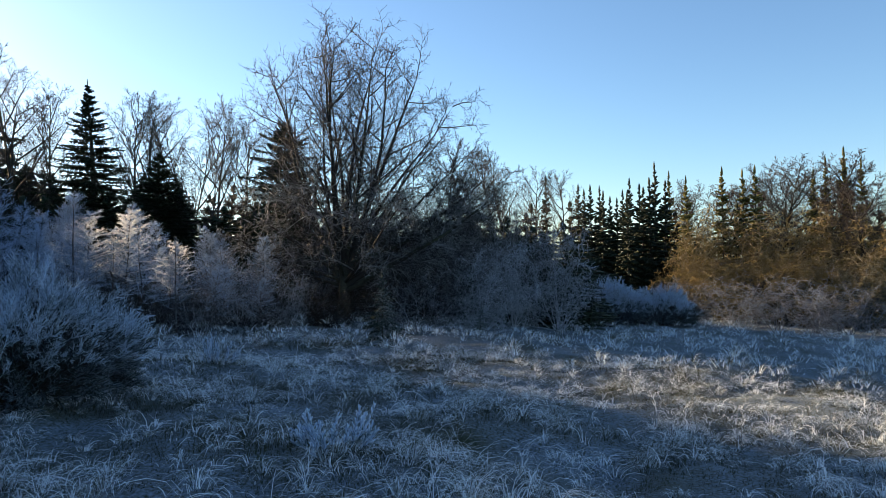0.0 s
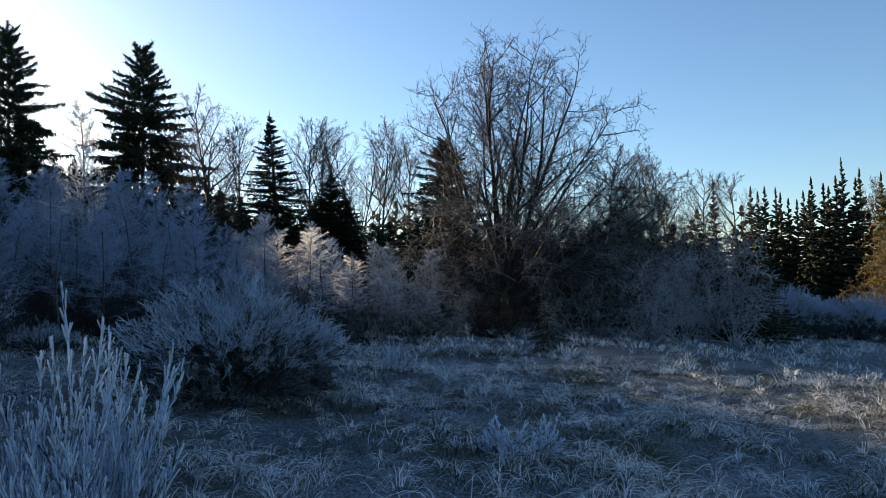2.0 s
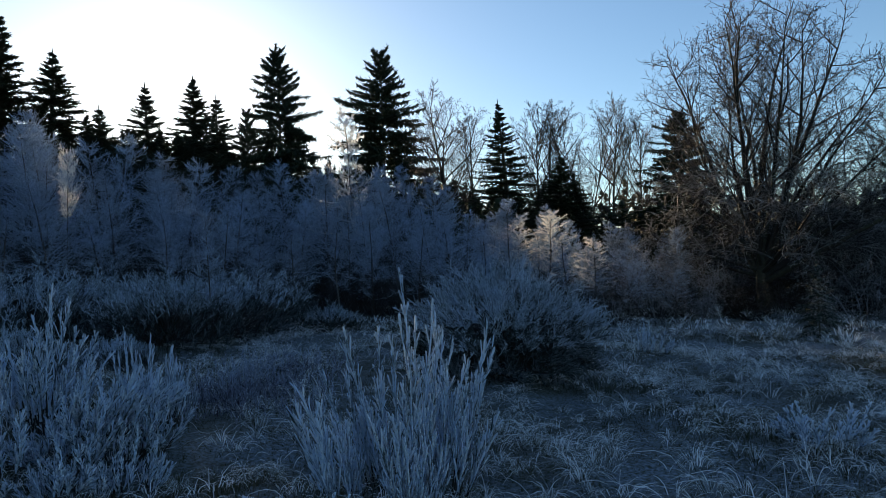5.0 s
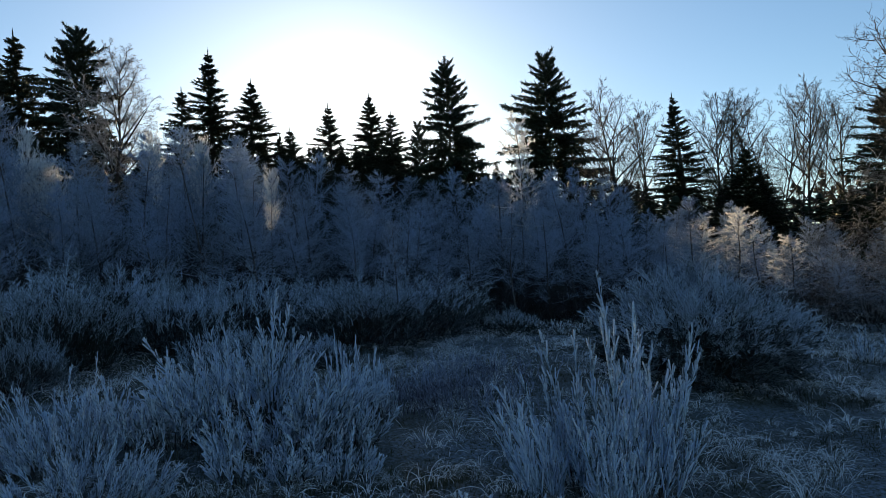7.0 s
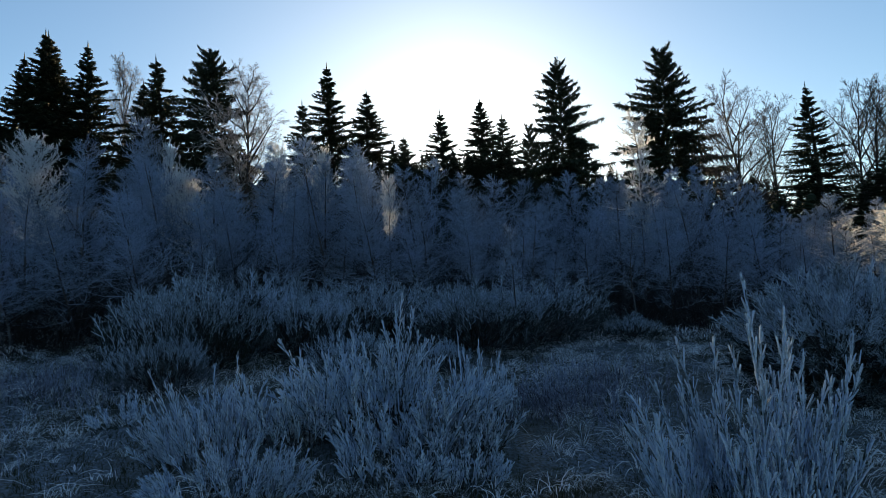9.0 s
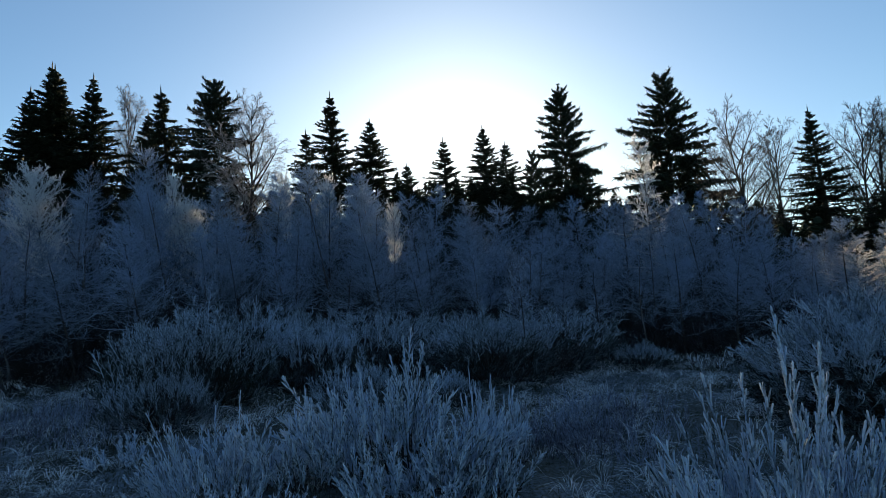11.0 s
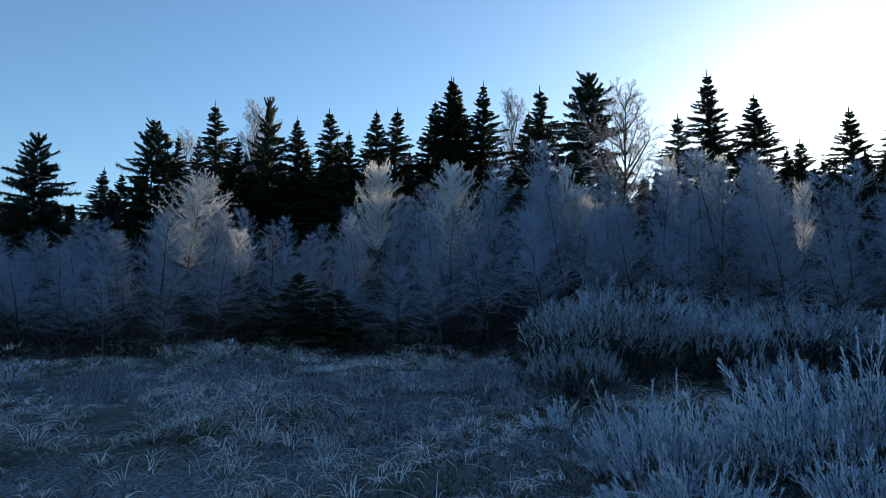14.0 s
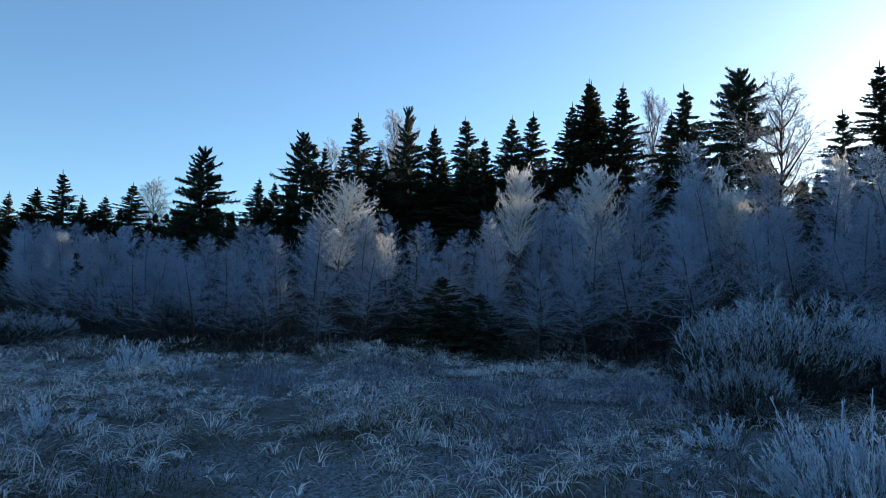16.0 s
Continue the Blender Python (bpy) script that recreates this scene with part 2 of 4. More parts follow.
def plant(kind, x, y, wide, tall, turn=0.0, sink=0.03):
    """Puts the prototype, or a copy of it, on the ground at x, y."""
    m = Matrix.LocRotScale((x, y, float(height(x, y)) - sink), Euler((0, 0, turn)), (wide, wide, tall))
    if kind not in USED:
        USED.add(kind)
        kind.matrix_basis = m
        return kind
    s = kind.scale
    return copy_thing(kind, m @ Matrix.Diagonal((1 / s[0], 1 / s[1], 1 / s[2], 1)))


# ---- ground ----
def height(x, y):
    x, y = np.asarray(x, float), np.asarray(y, float)
    r = np.hypot(x, y) + 1e-6
    f = np.minimum(1.0, (62 + 8 * np.tanh(np.maximum(r - 62, 0) / 60)) / r)
    near = np.exp(-(r / 40.0) ** 2)
    bumps = 0
    for a, k, h, q in ((0.3, 1.1, 0.05, 0.0), (1.5, 1.5, 0.05, 1.0), (2.6, 2.3, 0.03, 2.0), (0.9, 2.9, 0.03, 4.0), (2.1, 4.3, 0.018, 0.5), (3.0, 5.9, 0.014, 3.0), (0.6, 8.1, 0.012, 1.7)):
        along = x * math.cos(a) + y * math.sin(a)
        bumps = bumps + h * np.sin(k * along + q + 1.6 * np.sin(0.43 * k * (y * math.cos(a) - x * math.sin(a)) + 2 * q))
    behind = np.maximum(-y * f, 0)
    along_y = np.where(y > 0, -0.0326 * y * f, 0.0326 * behind * np.exp(-behind / 6) - 0.0007 * np.minimum(behind, 32) ** 2)
    return -0.15 - 0.062 * x * f + along_y + bumps * near


def ground_sheet():
    rad = np.concatenate([np.linspace(0.0, 30, 151)[1:], 30 * (1.07 ** np.arange(1, 76))])
    ang = np.linspace(0, 2 * math.pi, 361)[:-1]
    cx, cy = -1.0, -1.0
    X, Y = cx + rad[:, None] * np.cos(ang), cy + rad[:, None] * np.sin(ang)
    v = np.stack([X, Y, height(X, Y)], axis=2).reshape(-1, 3)
    v = np.concatenate([v, [[cx, cy, float(height(cx, cy))]]])
    i, j = np.meshgrid(np.arange(len(rad) - 1), np.arange(360), indexing="ij")
    j2 = (j + 1) % 360
    q = np.stack([i * 360 + j, (i + 1) * 360 + j, (i + 1) * 360 + j2, i * 360 + j2], axis=2).reshape(-1, 4)
    t = np.stack([np.full(360, len(v) - 1), np.arange(360), (np.arange(360) + 1) % 360], axis=1)
    s = Mesh()
    s.add(v, q, t)
    return tagged(new("ground", s.build("ground", M_EARTH)), "frost-whitened rough meadow soil with short turf", "ground", kind="structure")


ground_sheet()


# ---- kinds of plants ----
def larch(seed, tall=5.0, wide=2.0, branches=96, twigs=13, spurs=3, label="young bare larch with frosted twigs on the bank", group="young larches on the bank", low=0.03, fine=0.006, rise=(0.5, 1.1), mat=None, vase=False, bough=0.005, needles=0):
    """A slender stem with long boughs that sweep up at their ends, set with short rimed twigs; vase: boughs that rise steeply into a rounded top."""
    rng = np.random.default_rng(seed)
    ob = thing("larch", label, "tree", group)
    stem = curve(rng, np.zeros((1, 3)), np.array([[0, 0, 1.0]]), np.array([tall]), 8, 0.3, 0.04)
    s = Mesh()
    s.tubes(stem, 0.042 * tall / 5, 0.14, 6)
    part("trunk", s, M_LARCH_BARK, ob)
    p, d, u, _ = kids(rng, stem, branches, low, 0.985, 64 if vase else 76, 12 if vase else 17)
    ln = wide * (1.02 - u) ** 0.75 * rng.uniform(0.3, 1.2, len(u)) + 0.12
    if vase:
        v = np.clip((u - low) / (1 - low), 0, 1)
        ln = wide * (0.2 + 1.15 * np.sqrt(np.maximum(1.02 - v, 0.01)) * np.minimum(0.5 + 1.5 * v, 1)) * rng.uniform(0.5, 1.15, len(u))
    br = curve(rng, p, d, ln, 5, rng.uniform(*rise, len(u)) * (0.5 + 0.5 * u), 0.12)
    # lowest boughs get a darker colour: little rime, plus shade painted in
    low_shade = u + rng.normal(0, 0.09, len(u)) < 0.34
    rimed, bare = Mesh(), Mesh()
    for mesh, pick in ((rimed, ~low_shade), (bare, low_shade)):
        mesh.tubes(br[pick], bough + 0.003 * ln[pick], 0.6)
    p2, d2, u2, par = kids(rng, br, twigs, 0.12, 1.0, 48, 18)
    l2 = (0.14 + 0.25 * ln[par]) * rng.uniform(0.4, 1.2, len(par)) * (1.15 - 0.65 * u2)
    tw = curve(rng, p2, d2, l2, 2, rng.uniform(0.2, 0.9, len(par)), 0.16)
    crown = Mesh()
    for mesh, pick in ((crown, ~low_shade[par]), (bare, low_shade[par])):
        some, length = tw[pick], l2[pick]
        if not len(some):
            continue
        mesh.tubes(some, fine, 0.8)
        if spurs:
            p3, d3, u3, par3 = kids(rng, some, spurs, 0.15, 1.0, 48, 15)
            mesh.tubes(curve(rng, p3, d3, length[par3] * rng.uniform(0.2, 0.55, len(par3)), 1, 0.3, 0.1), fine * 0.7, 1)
    if needles:
        # flat pale plates of hoar off boughs and twigs, added so backlight glows
        rime = Mesh()
        for lines, n, size in ((br[~low_shade], 4 * needles, 0.11), (tw[~low_shade[par]], needles, 0.085)):
            p4, d4, _, _ = kids(rng, lines, n, 0.1, 1.0, 55, 20)
            ln4 = size * rng.uniform(0.4, 1.2, len(p4))
            side = unit(np.cross(d4, rng.normal(0, 1, d4.shape)))
            rime.blades(curve(rng, p4, d4, ln4, 2, 0.3, 0.1), side, ln4 * 0.19)
        tagged(part("rime", rime, M_BACKLIT, ob, "thin pale hoar plates added to catch the backlight"), kind="stuff")
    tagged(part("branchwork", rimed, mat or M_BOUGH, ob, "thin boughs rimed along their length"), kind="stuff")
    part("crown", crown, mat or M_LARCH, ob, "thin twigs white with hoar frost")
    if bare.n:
        tagged(part("dead_wood", bare, M_SHADE_SCRUB, ob, "lower twigs with little rime, darkened for shade"), kind="stuff")
    return ob


def spruce_shape(seed, tall, wide, whorls, droop, ragged, fat, twig, full=0.8, hang=0, layers=0.12, leader=0.022):
    """Whorls of boughs that sag and lift at the ends, set with twigs to both sides, and a pointed leader."""
    rng = np.random.default_rng(seed)
    stem = curve(rng, np.zeros((1, 3)), np.array([[0, 0, 1.0]]), np.array([tall]), 8, 0.2, 0.010)
    s, c = Mesh(), Mesh()
    s.tubes(stem, 0.012 * tall, 0.06, 7)
    own = np.arange(whorls * 6) // 6
    u = 0.04 + 0.95 * (own + rng.normal(0, 0.7 - 2 * layers, len(own))) / whorls
    reach = rng.uniform(1 - layers, 1 + 0.5 * layers, whorls)[own]
    az = own * 1.9 + np.arange(len(u)) * 1.047 + rng.normal(0, 0.25, len(u))
    side = np.stack([np.cos(az), np.sin(az), np.zeros(len(u))], axis=1)
    lift = np.radians(-12 + 66 * np.clip(u, 0, 1) ** 2.2 + 20 * droop + rng.normal(0, 6, len(u)))[:, None]
    ln = wide * (np.maximum(1 - u, 0.0) ** full + 0.012) * reach * rng.uniform(1 - ragged, 1 + 0.5 * ragged, len(u))
    keep = (rng.random(len(u)) > 0.35 * ragged) & (u < 0.99)
    u, side, lift, ln = u[keep], side[keep], lift[keep], ln[keep]
    at = np.clip(u, 0, 0.999) * 8
    i = at.astype(int)
    p = stem[0, i] + (stem[0, i + 1] - stem[0, i]) * (at - i)[:, None]
    d, pts = side * np.cos(lift) + np.array([0, 0, 1.0]) * np.sin(lift), [p]
    for turn in (-0.15, -0.07, 0.10, 0.24):
        pts.append(pts[-1] + d * (ln / 4)[:, None])
        d = unit(d + np.array([0, 0, turn]) + rng.normal(0, 0.05, d.shape))
    br = np.stack(pts, axis=1)
    c.tubes(br, fat * 0.9, 0.5)
    flat = np.repeat(np.stack([-side[:, 1], side[:, 0], np.zeros(len(u))], axis=1), twig, axis=0)
    p2, _, u2, par = kids(rng, br, twig, 0.10, 1.0, 50, 12)
    seg = np.minimum((u2 * 4).astype(int), 3)
    along = unit(br[par, seg + 1] - br[par, seg])
    way = np.where(rng.random(len(par)) < 0.5, -1.0, 1.0)[:, None]
    d2 = unit(along * 0.75 + flat * way * 0.75 + rng.normal(0, 0.32, along.shape) + np.array([0, 0, -0.05]))
    l2 = (0.025 * wide + 0.32 * ln[par] * (1.05 - 0.8 * u2)) * rng.uniform(0.5, 1.2, len(par))
    c.tubes(curve(rng, p2, d2, l2, 2, 0.05, 0.12), fat * (1.5 - 0.9 * u[par]), 0.75)
    if hang:
        p3, _, u3, par = kids(rng, br, hang, 0.2, 1.0, 50, 12)
        d3 = np.array([0, 0, -1.0]) + rng.normal(0, 0.3, (len(par), 3)) + 0.35 * side[par]
        c.tubes(curve(rng, p3, d3, 0.14 * wide * rng.uniform(0.3, 1.3, len(par)) * (1.3 - u[par]) * (1.15 - 0.5 * u3), 2, 0.0, 0.1), fat * (1.7 - 1.0 * u[par]), 0.8)
    tip = stem[:, -1]
    c.tubes(np.stack([stem[:, -2] * 0.3 + tip * 0.7, tip, tip + np.array([[0, 0, leader * tall]])], axis=1), fat, 0.5)
    return s, c


def spruce(seed, tall=12.0, wide=2.0, whorls=28, mat=None, droop=-0.5, ragged=0.22, label="dark green spruce at the edge of the wood", name="spruce", group="spruces of the wood", fat=0.04, twig=22, full=0.8, hang=0, layers=0.12, leader=0.022):
    ob = thing(name, label, "tree", group)
    s, c = spruce_shape(seed, tall, wide, whorls, droop, ragged, fat, twig, full, hang, layers, leader)
    part("trunk", s, M_BARK, ob)
    part("crown", c, mat or M_NEEDLE, ob)
    return ob


def bare_tree(seed, tall=13.0, spread=0.30, fork=0.25, limbs=9, level=(9, 7, 5), twig_r=0.012, mats=None, name="bare_tree", label="tall leafless tree with a fine rounded crown", group="leafless trees of the wood", angle=40, stems=1, sag=0.15, girth=0.0125):
    rng = np.random.default_rng(seed)
    ob = thing(name, label, "tree", group)
    bark, fine = mats or (M_BARK, M_BARE)
    base = rng.normal(0, 0.05 * (stems > 1), (stems, 3)) * np.array([1, 1, 0])
    lean = np.stack([rng.normal(0, 0.04 + 0.15 * (stems > 1), stems), rng.normal(0, 0.04 + 0.15 * (stems > 1), stems), np.ones(stems)], axis=1)
    stem = curve(rng, base, lean, np.full(stems, tall * 0.90) * rng.uniform(0.88, 1.0, stems), 8, 0.25, 0.05)
    s = Mesh()
    s.tubes(stem, girth * tall / math.sqrt(stems), 0.10, 7)
    p, d, u, _ = kids(rng, stem, limbs, fork, 0.97, angle, 8)
    v = (u - fork) / (1 - fork)
    l1 = tall * spread * (0.55 + 1.5 * v * (1 - v)) * (1.1 - 0.55 * v) * rng.uniform(0.75, 1.15, len(u))
    b1 = curve(rng, p, d, l1, 6, 0.30, 0.075)
    part("trunk", s, bark, ob)
    s = Mesh()
    s.tubes(b1, 0.013 * l1 + 0.010, 0.25, 5)
    tagged(part("branchwork", s, bark, ob), kind="stuff")
    c = Mesh()
    pts, ln, r = b1, l1, 0.016
    for n, a, k in zip(level, (40, 42, 46), (4, 3, 1)):
        p, d, u, par = kids(rng, pts, n, 0.2, 1.0, a, 11)
        ln = ln[par] * rng.uniform(0.28, 0.5, len(par)) * (1.15 - 0.45 * u)
        pts = curve(rng, p, d, ln, k, sag, 0.12)
        r = max(r * 0.6, twig_r)
        c.tubes(pts, r, 0.5)
    part("crown", c, fine, ob)
    return ob


def broom(seed, tall=1.3, wide=0.8, stems=30, shoots=11, clumps=3, out=14.0, thick=0.008, arch=0.0, name="broom_bush", label="frosted broom bush with upright whippy shoots", group="broom bushes", mat=None, bare=0.16):
    """Bundles of upright green shoots, each stem set with short ones that hug it, under thick rime."""
    rng = np.random.default_rng(seed)
    ob = thing(name, label, "shrub", group)
    own = np.arange(stems) % clumps
    turn = own * 2.4 + 0.5 * rng.random(clumps)[own]
    far = np.sqrt((np.arange(clumps) + 0.3) / clumps)[rng.permutation(clumps)][own] * (clumps > 1)
    reach = 0.40 * wide * far
    az, rr = rng.random(stems) * 6.283, np.sqrt(rng.random(stems))
    small = 0.26 * wide / math.sqrt(clumps)
    base = np.stack([np.cos(turn) * reach + np.cos(az) * rr * small, np.sin(turn) * reach + np.sin(az) * rr * small, np.zeros(stems)], axis=1)
    lean = math.radians(out)
    d = np.stack([np.cos(turn) * far * lean * 1.2 + np.cos(az) * rr * lean * 0.7, np.sin(turn) * far * lean * 1.2 + np.sin(az) * rr * lean * 0.7, np.ones(stems)], axis=1)
    ln = tall * rng.uniform(0.4, 1.0, stems) * (1.0 - 0.42 * rr ** 2) * (1.0 - 0.5 * far ** 2) * rng.uniform(0.85, 1.1, clumps)[own]
    st = curve(rng, base, d, ln, 6, 0.12 - arch * (0.4 + 0.6 * rr), 0.035)
    w = Mesh()
    w.tubes(st[:, :4], thick * 0.9, 0.9, 4)
    tagged(part("base_wood", w, M_BROOM_OLD, ob, "dark wiry stems"), kind="stuff")
    c = Mesh()
    c.tubes(st[:, 2:], thick * 1.1, 0.8, 4, True, True)
    p, d, u, par = kids(rng, st, shoots, bare, 0.97, 18, 6)
    l1 = (0.025 + 0.06 * tall) * rng.uniform(0.5, 1.5, len(u)) * (1.35 - 0.8 * u)
    s1 = curve(rng, p, d, l1, 2, 0.3 - 0.5 * arch, 0.05)
    c.tubes(s1, thick * 0.9, 0.8, 3, True, True)
    p, d, u, par = kids(rng, s1, 1, 0.1, 0.6, 20, 6)
    c.tubes(curve(rng, p, d, l1[par] * rng.uniform(0.4, 0.8, len(par)), 1, 0.3, 0.05), thick * 0.8, 0.8, 3, True, True)
    tagged(part("crown", c, mat or M_BROOM, ob, "shoots thick with white rime"), kind="stuff")
    tips = Mesh()
    for line, size in ((st, 1.15), (s1[::2], 0.95)):
        last, way = line[:, -1], unit(line[:, -1] - line[:, -2])
        tips.tubes(np.stack([last - way * 0.045 * tall * rng.uniform(0.5, 1.4, len(last))[:, None], last + way * 0.012], axis=1), thick * size, 0.9, 4, True, True)
    tagged(part("rime_tip_mass", tips, mat or M_TIP, ob, "shoot tips capped with the whitest rime"), kind="stuff")
    return ob


def gorse(seed, tall, wide, sprays, shoots, subs, thick, label, mat=None, upward=0.7, spray=0.17, floor=0.5):
    """A dense dome of rimed sprays over a dark bare inside, overhanging at its foot."""
    rng = np.random.default_rng(seed)
    ob = thing("gorse_bush", label, "shrub", "rounded bushes")
    n = np.arange(sprays)
    az = n * 2.39996 + rng.normal(0, 0.15, sprays)
    up = np.clip(1 - 1.5 * (n + 0.5) / sprays + rng.normal(0, 0.05, sprays), -0.45, 1)
    flat = np.sqrt(1 - up ** 2)
    out = np.stack([np.cos(az) * flat, np.sin(az) * flat, up], axis=1)
    lump = 1 + 0.13 * np.sin(3 * az + 2.6 * up + seed) + 0.11 * np.sin(5 * az - 5 * up + 2) + 0.09 * np.sin(9 * az + 7 * up)
    lump = lump * rng.uniform(0.74, 1.0, sprays)
    p = np.array([0, 0, 0.32 * tall]) + out * np.array([0.46 * wide, 0.46 * wide, 0.60 * tall]) * lump[:, None]
    p[:, 2] = np.maximum(p[:, 2], 0.05)
    w = Mesh()
    some = p[::3]
    foot = some * np.array([0.16, 0.16, 0]) + rng.normal(0, 0.05, some.shape) * np.array([1, 1, 0])
    knee = some * np.array([0.55, 0.55, 0.62]) + rng.normal(0, 0.04, some.shape)
    w.tubes(np.stack([foot, (foot + 2 * knee) / 3 + np.array([0, 0, 0.03]), knee, (knee + some) / 2, some], axis=1), 0.008, 0.5)
    q, e, _, par = kids(rng, np.stack([knee, some], axis=1), 6, 0.0, 0.9, 50, 14)
    w.tubes(curve(rng, q, e, tall * rng.uniform(0.05, 0.14, len(q)), 1, -0.3, 0.1), 0.005, 0.7)
    tagged(part("base_wood", w, M_BROOM_OLD, ob, "dark wiry bare stems"), kind="stuff")
    d = unit(out + np.array([0, 0, upward]) + rng.normal(0, 0.36, out.shape))
    ln = tall * spray * rng.uniform(0.5, 1.35, sprays)
    main = curve(rng, p - d * ln[:, None] * 0.35, d, ln, 3, 0.12, 0.06)
    # low sprays take the darker colour, which holds part of the shade
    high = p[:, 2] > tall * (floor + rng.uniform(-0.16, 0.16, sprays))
    for name, pick, look_of, words in (("crown", high, mat or M_DOME, "sprays thick with white rime"), ("lower_spray_mass", ~high, M_LOW_SPRAY_SHADE, "dark green lower sprays, thinly rimed, with shade in their colour")):
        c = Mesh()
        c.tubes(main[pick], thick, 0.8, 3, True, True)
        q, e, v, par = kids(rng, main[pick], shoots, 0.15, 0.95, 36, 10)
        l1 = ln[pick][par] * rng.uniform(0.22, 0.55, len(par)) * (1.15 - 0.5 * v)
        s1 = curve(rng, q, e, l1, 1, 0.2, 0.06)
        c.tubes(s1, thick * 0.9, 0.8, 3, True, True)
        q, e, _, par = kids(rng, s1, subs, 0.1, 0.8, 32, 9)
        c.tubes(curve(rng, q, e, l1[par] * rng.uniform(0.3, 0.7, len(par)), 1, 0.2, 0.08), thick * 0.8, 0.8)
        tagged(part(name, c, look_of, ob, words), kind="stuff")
    return ob


def shrub(seed, tall=3.0, wide=1.5, stems=12, mat=None, label="leafless shrub covered in hoar frost", name="shrub", group="frosted shrubs at the wood's edge", level=(9, 6, 4), twig_r=0.007, full=False):
    rng = np.random.default_rng(seed)
    ob = thing(name, label, "shrub", group)
    az = rng.random(stems) * 6.283
    tilt = np.radians(rng.uniform(4, 74 if full else 56, stems))
    d = np.stack([np.cos(az) * np.sin(tilt), np.sin(az) * np.sin(tilt), np.cos(tilt)], axis=1)
    base = d * np.array([0.25, 0.25, 0])
    ln = 1.0 / np.sqrt((np.cos(tilt) / tall) ** 2 + (np.sin(tilt) / wide) ** 2) * rng.uniform(0.72, 0.95, stems)
    st = curve(rng, base, d, ln, 6, 0.15, 0.10)
    for one in st:
        s = Mesh()
        s.tubes(one[None], 0.005 * tall, 0.25, 5)
        part("stem", s, mat or M_SHRUB, ob)
    c, pts = Mesh(), st
    for n, a, k in zip(level, (48, 46, 44), (3, 2, 1)):
        p, d, u, par = kids(rng, pts, n, 0.15, 1.0, a + 12, 14)
        ln = ln[par] * rng.uniform(0.22, 0.42, len(par))
        pts = curve(rng, p, d, ln, k, -0.25, 0.14)
        c.tubes(pts, max(twig_r, 0.003 * tall / k), 0.5)
    part("crown", c, mat or M_SHRUB, ob)
    return ob


# ---- the young larches on the bank ----
EYE = (-0.8, -1.2, 1.45)
# the bank's skyline: bearing from the path (degrees from ahead towards the left) and the tangent of its height
SKYLINE = [(-15, 0.03), (13, 0.035), (18, 0.04), (23.5, 0.065), (27, 0.10), (32, 0.11), (36.7, 0.13), (41, 0.15), (48, 0.14), (53, 0.155), (58, 0.155), (62.5, 0.19), (67, 0.22),
           (71, 0.215), (79, 0.235), (82, 0.225), (88, 0.225), (92, 0.19), (96, 0.16), (101, 0.125), (104, 0.12), (110, 0.15), (118, 0.13), (122, 0.105), (126, 0.10), (150, 0.09)]
# the front edge of the bank
EDGE = [(-24, -24), (-18, -16), (-14.6, -10.6), (-14.6, -8.6), (-14.4, -6.5), (-15.5, -4.8), (-14.2, -2.6), (-14.0, -1.0), (-14.8, 1.5), (-14.6, 4.5), (-13.6, 7.6), (-12, 10), (-10.2, 12.6), (-8.4, 15), (-6.4, 16.6), (-5.3, 17.5)]


def bearing(x, y):
    return math.degrees(math.atan2(-(x - EYE[0]), y - EYE[1])) % 360


def allowed(x, y):
    """The height that a plant at x, y reaches at the bank's skyline."""
    b = np.array(SKYLINE)
    t = np.interp(bearing(x, y), b[:, 0], b[:, 1])
    return EYE[2] + (1.16 * t + 0.01) * math.hypot(x - EYE[0], y - EYE[1]) - float(height(x, y))


# dark stalks added to stand in for shade under the larches
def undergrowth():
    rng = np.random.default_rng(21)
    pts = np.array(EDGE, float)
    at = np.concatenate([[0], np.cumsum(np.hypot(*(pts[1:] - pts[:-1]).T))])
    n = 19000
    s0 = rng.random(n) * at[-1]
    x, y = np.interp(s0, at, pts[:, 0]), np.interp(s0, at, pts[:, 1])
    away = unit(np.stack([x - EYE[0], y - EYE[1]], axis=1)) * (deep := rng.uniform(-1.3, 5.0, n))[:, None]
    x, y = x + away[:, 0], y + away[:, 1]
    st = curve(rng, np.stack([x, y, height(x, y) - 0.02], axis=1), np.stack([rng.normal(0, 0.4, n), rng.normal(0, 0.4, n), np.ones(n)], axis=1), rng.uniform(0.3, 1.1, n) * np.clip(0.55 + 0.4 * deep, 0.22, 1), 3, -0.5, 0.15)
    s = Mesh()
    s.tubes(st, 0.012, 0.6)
    return tagged(new("undergrowth", s.build("undergrowth", M_SHADE_SCRUB)), "dark stalks added for the shade beneath the larches", "undergrowth", kind="stuff")


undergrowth()


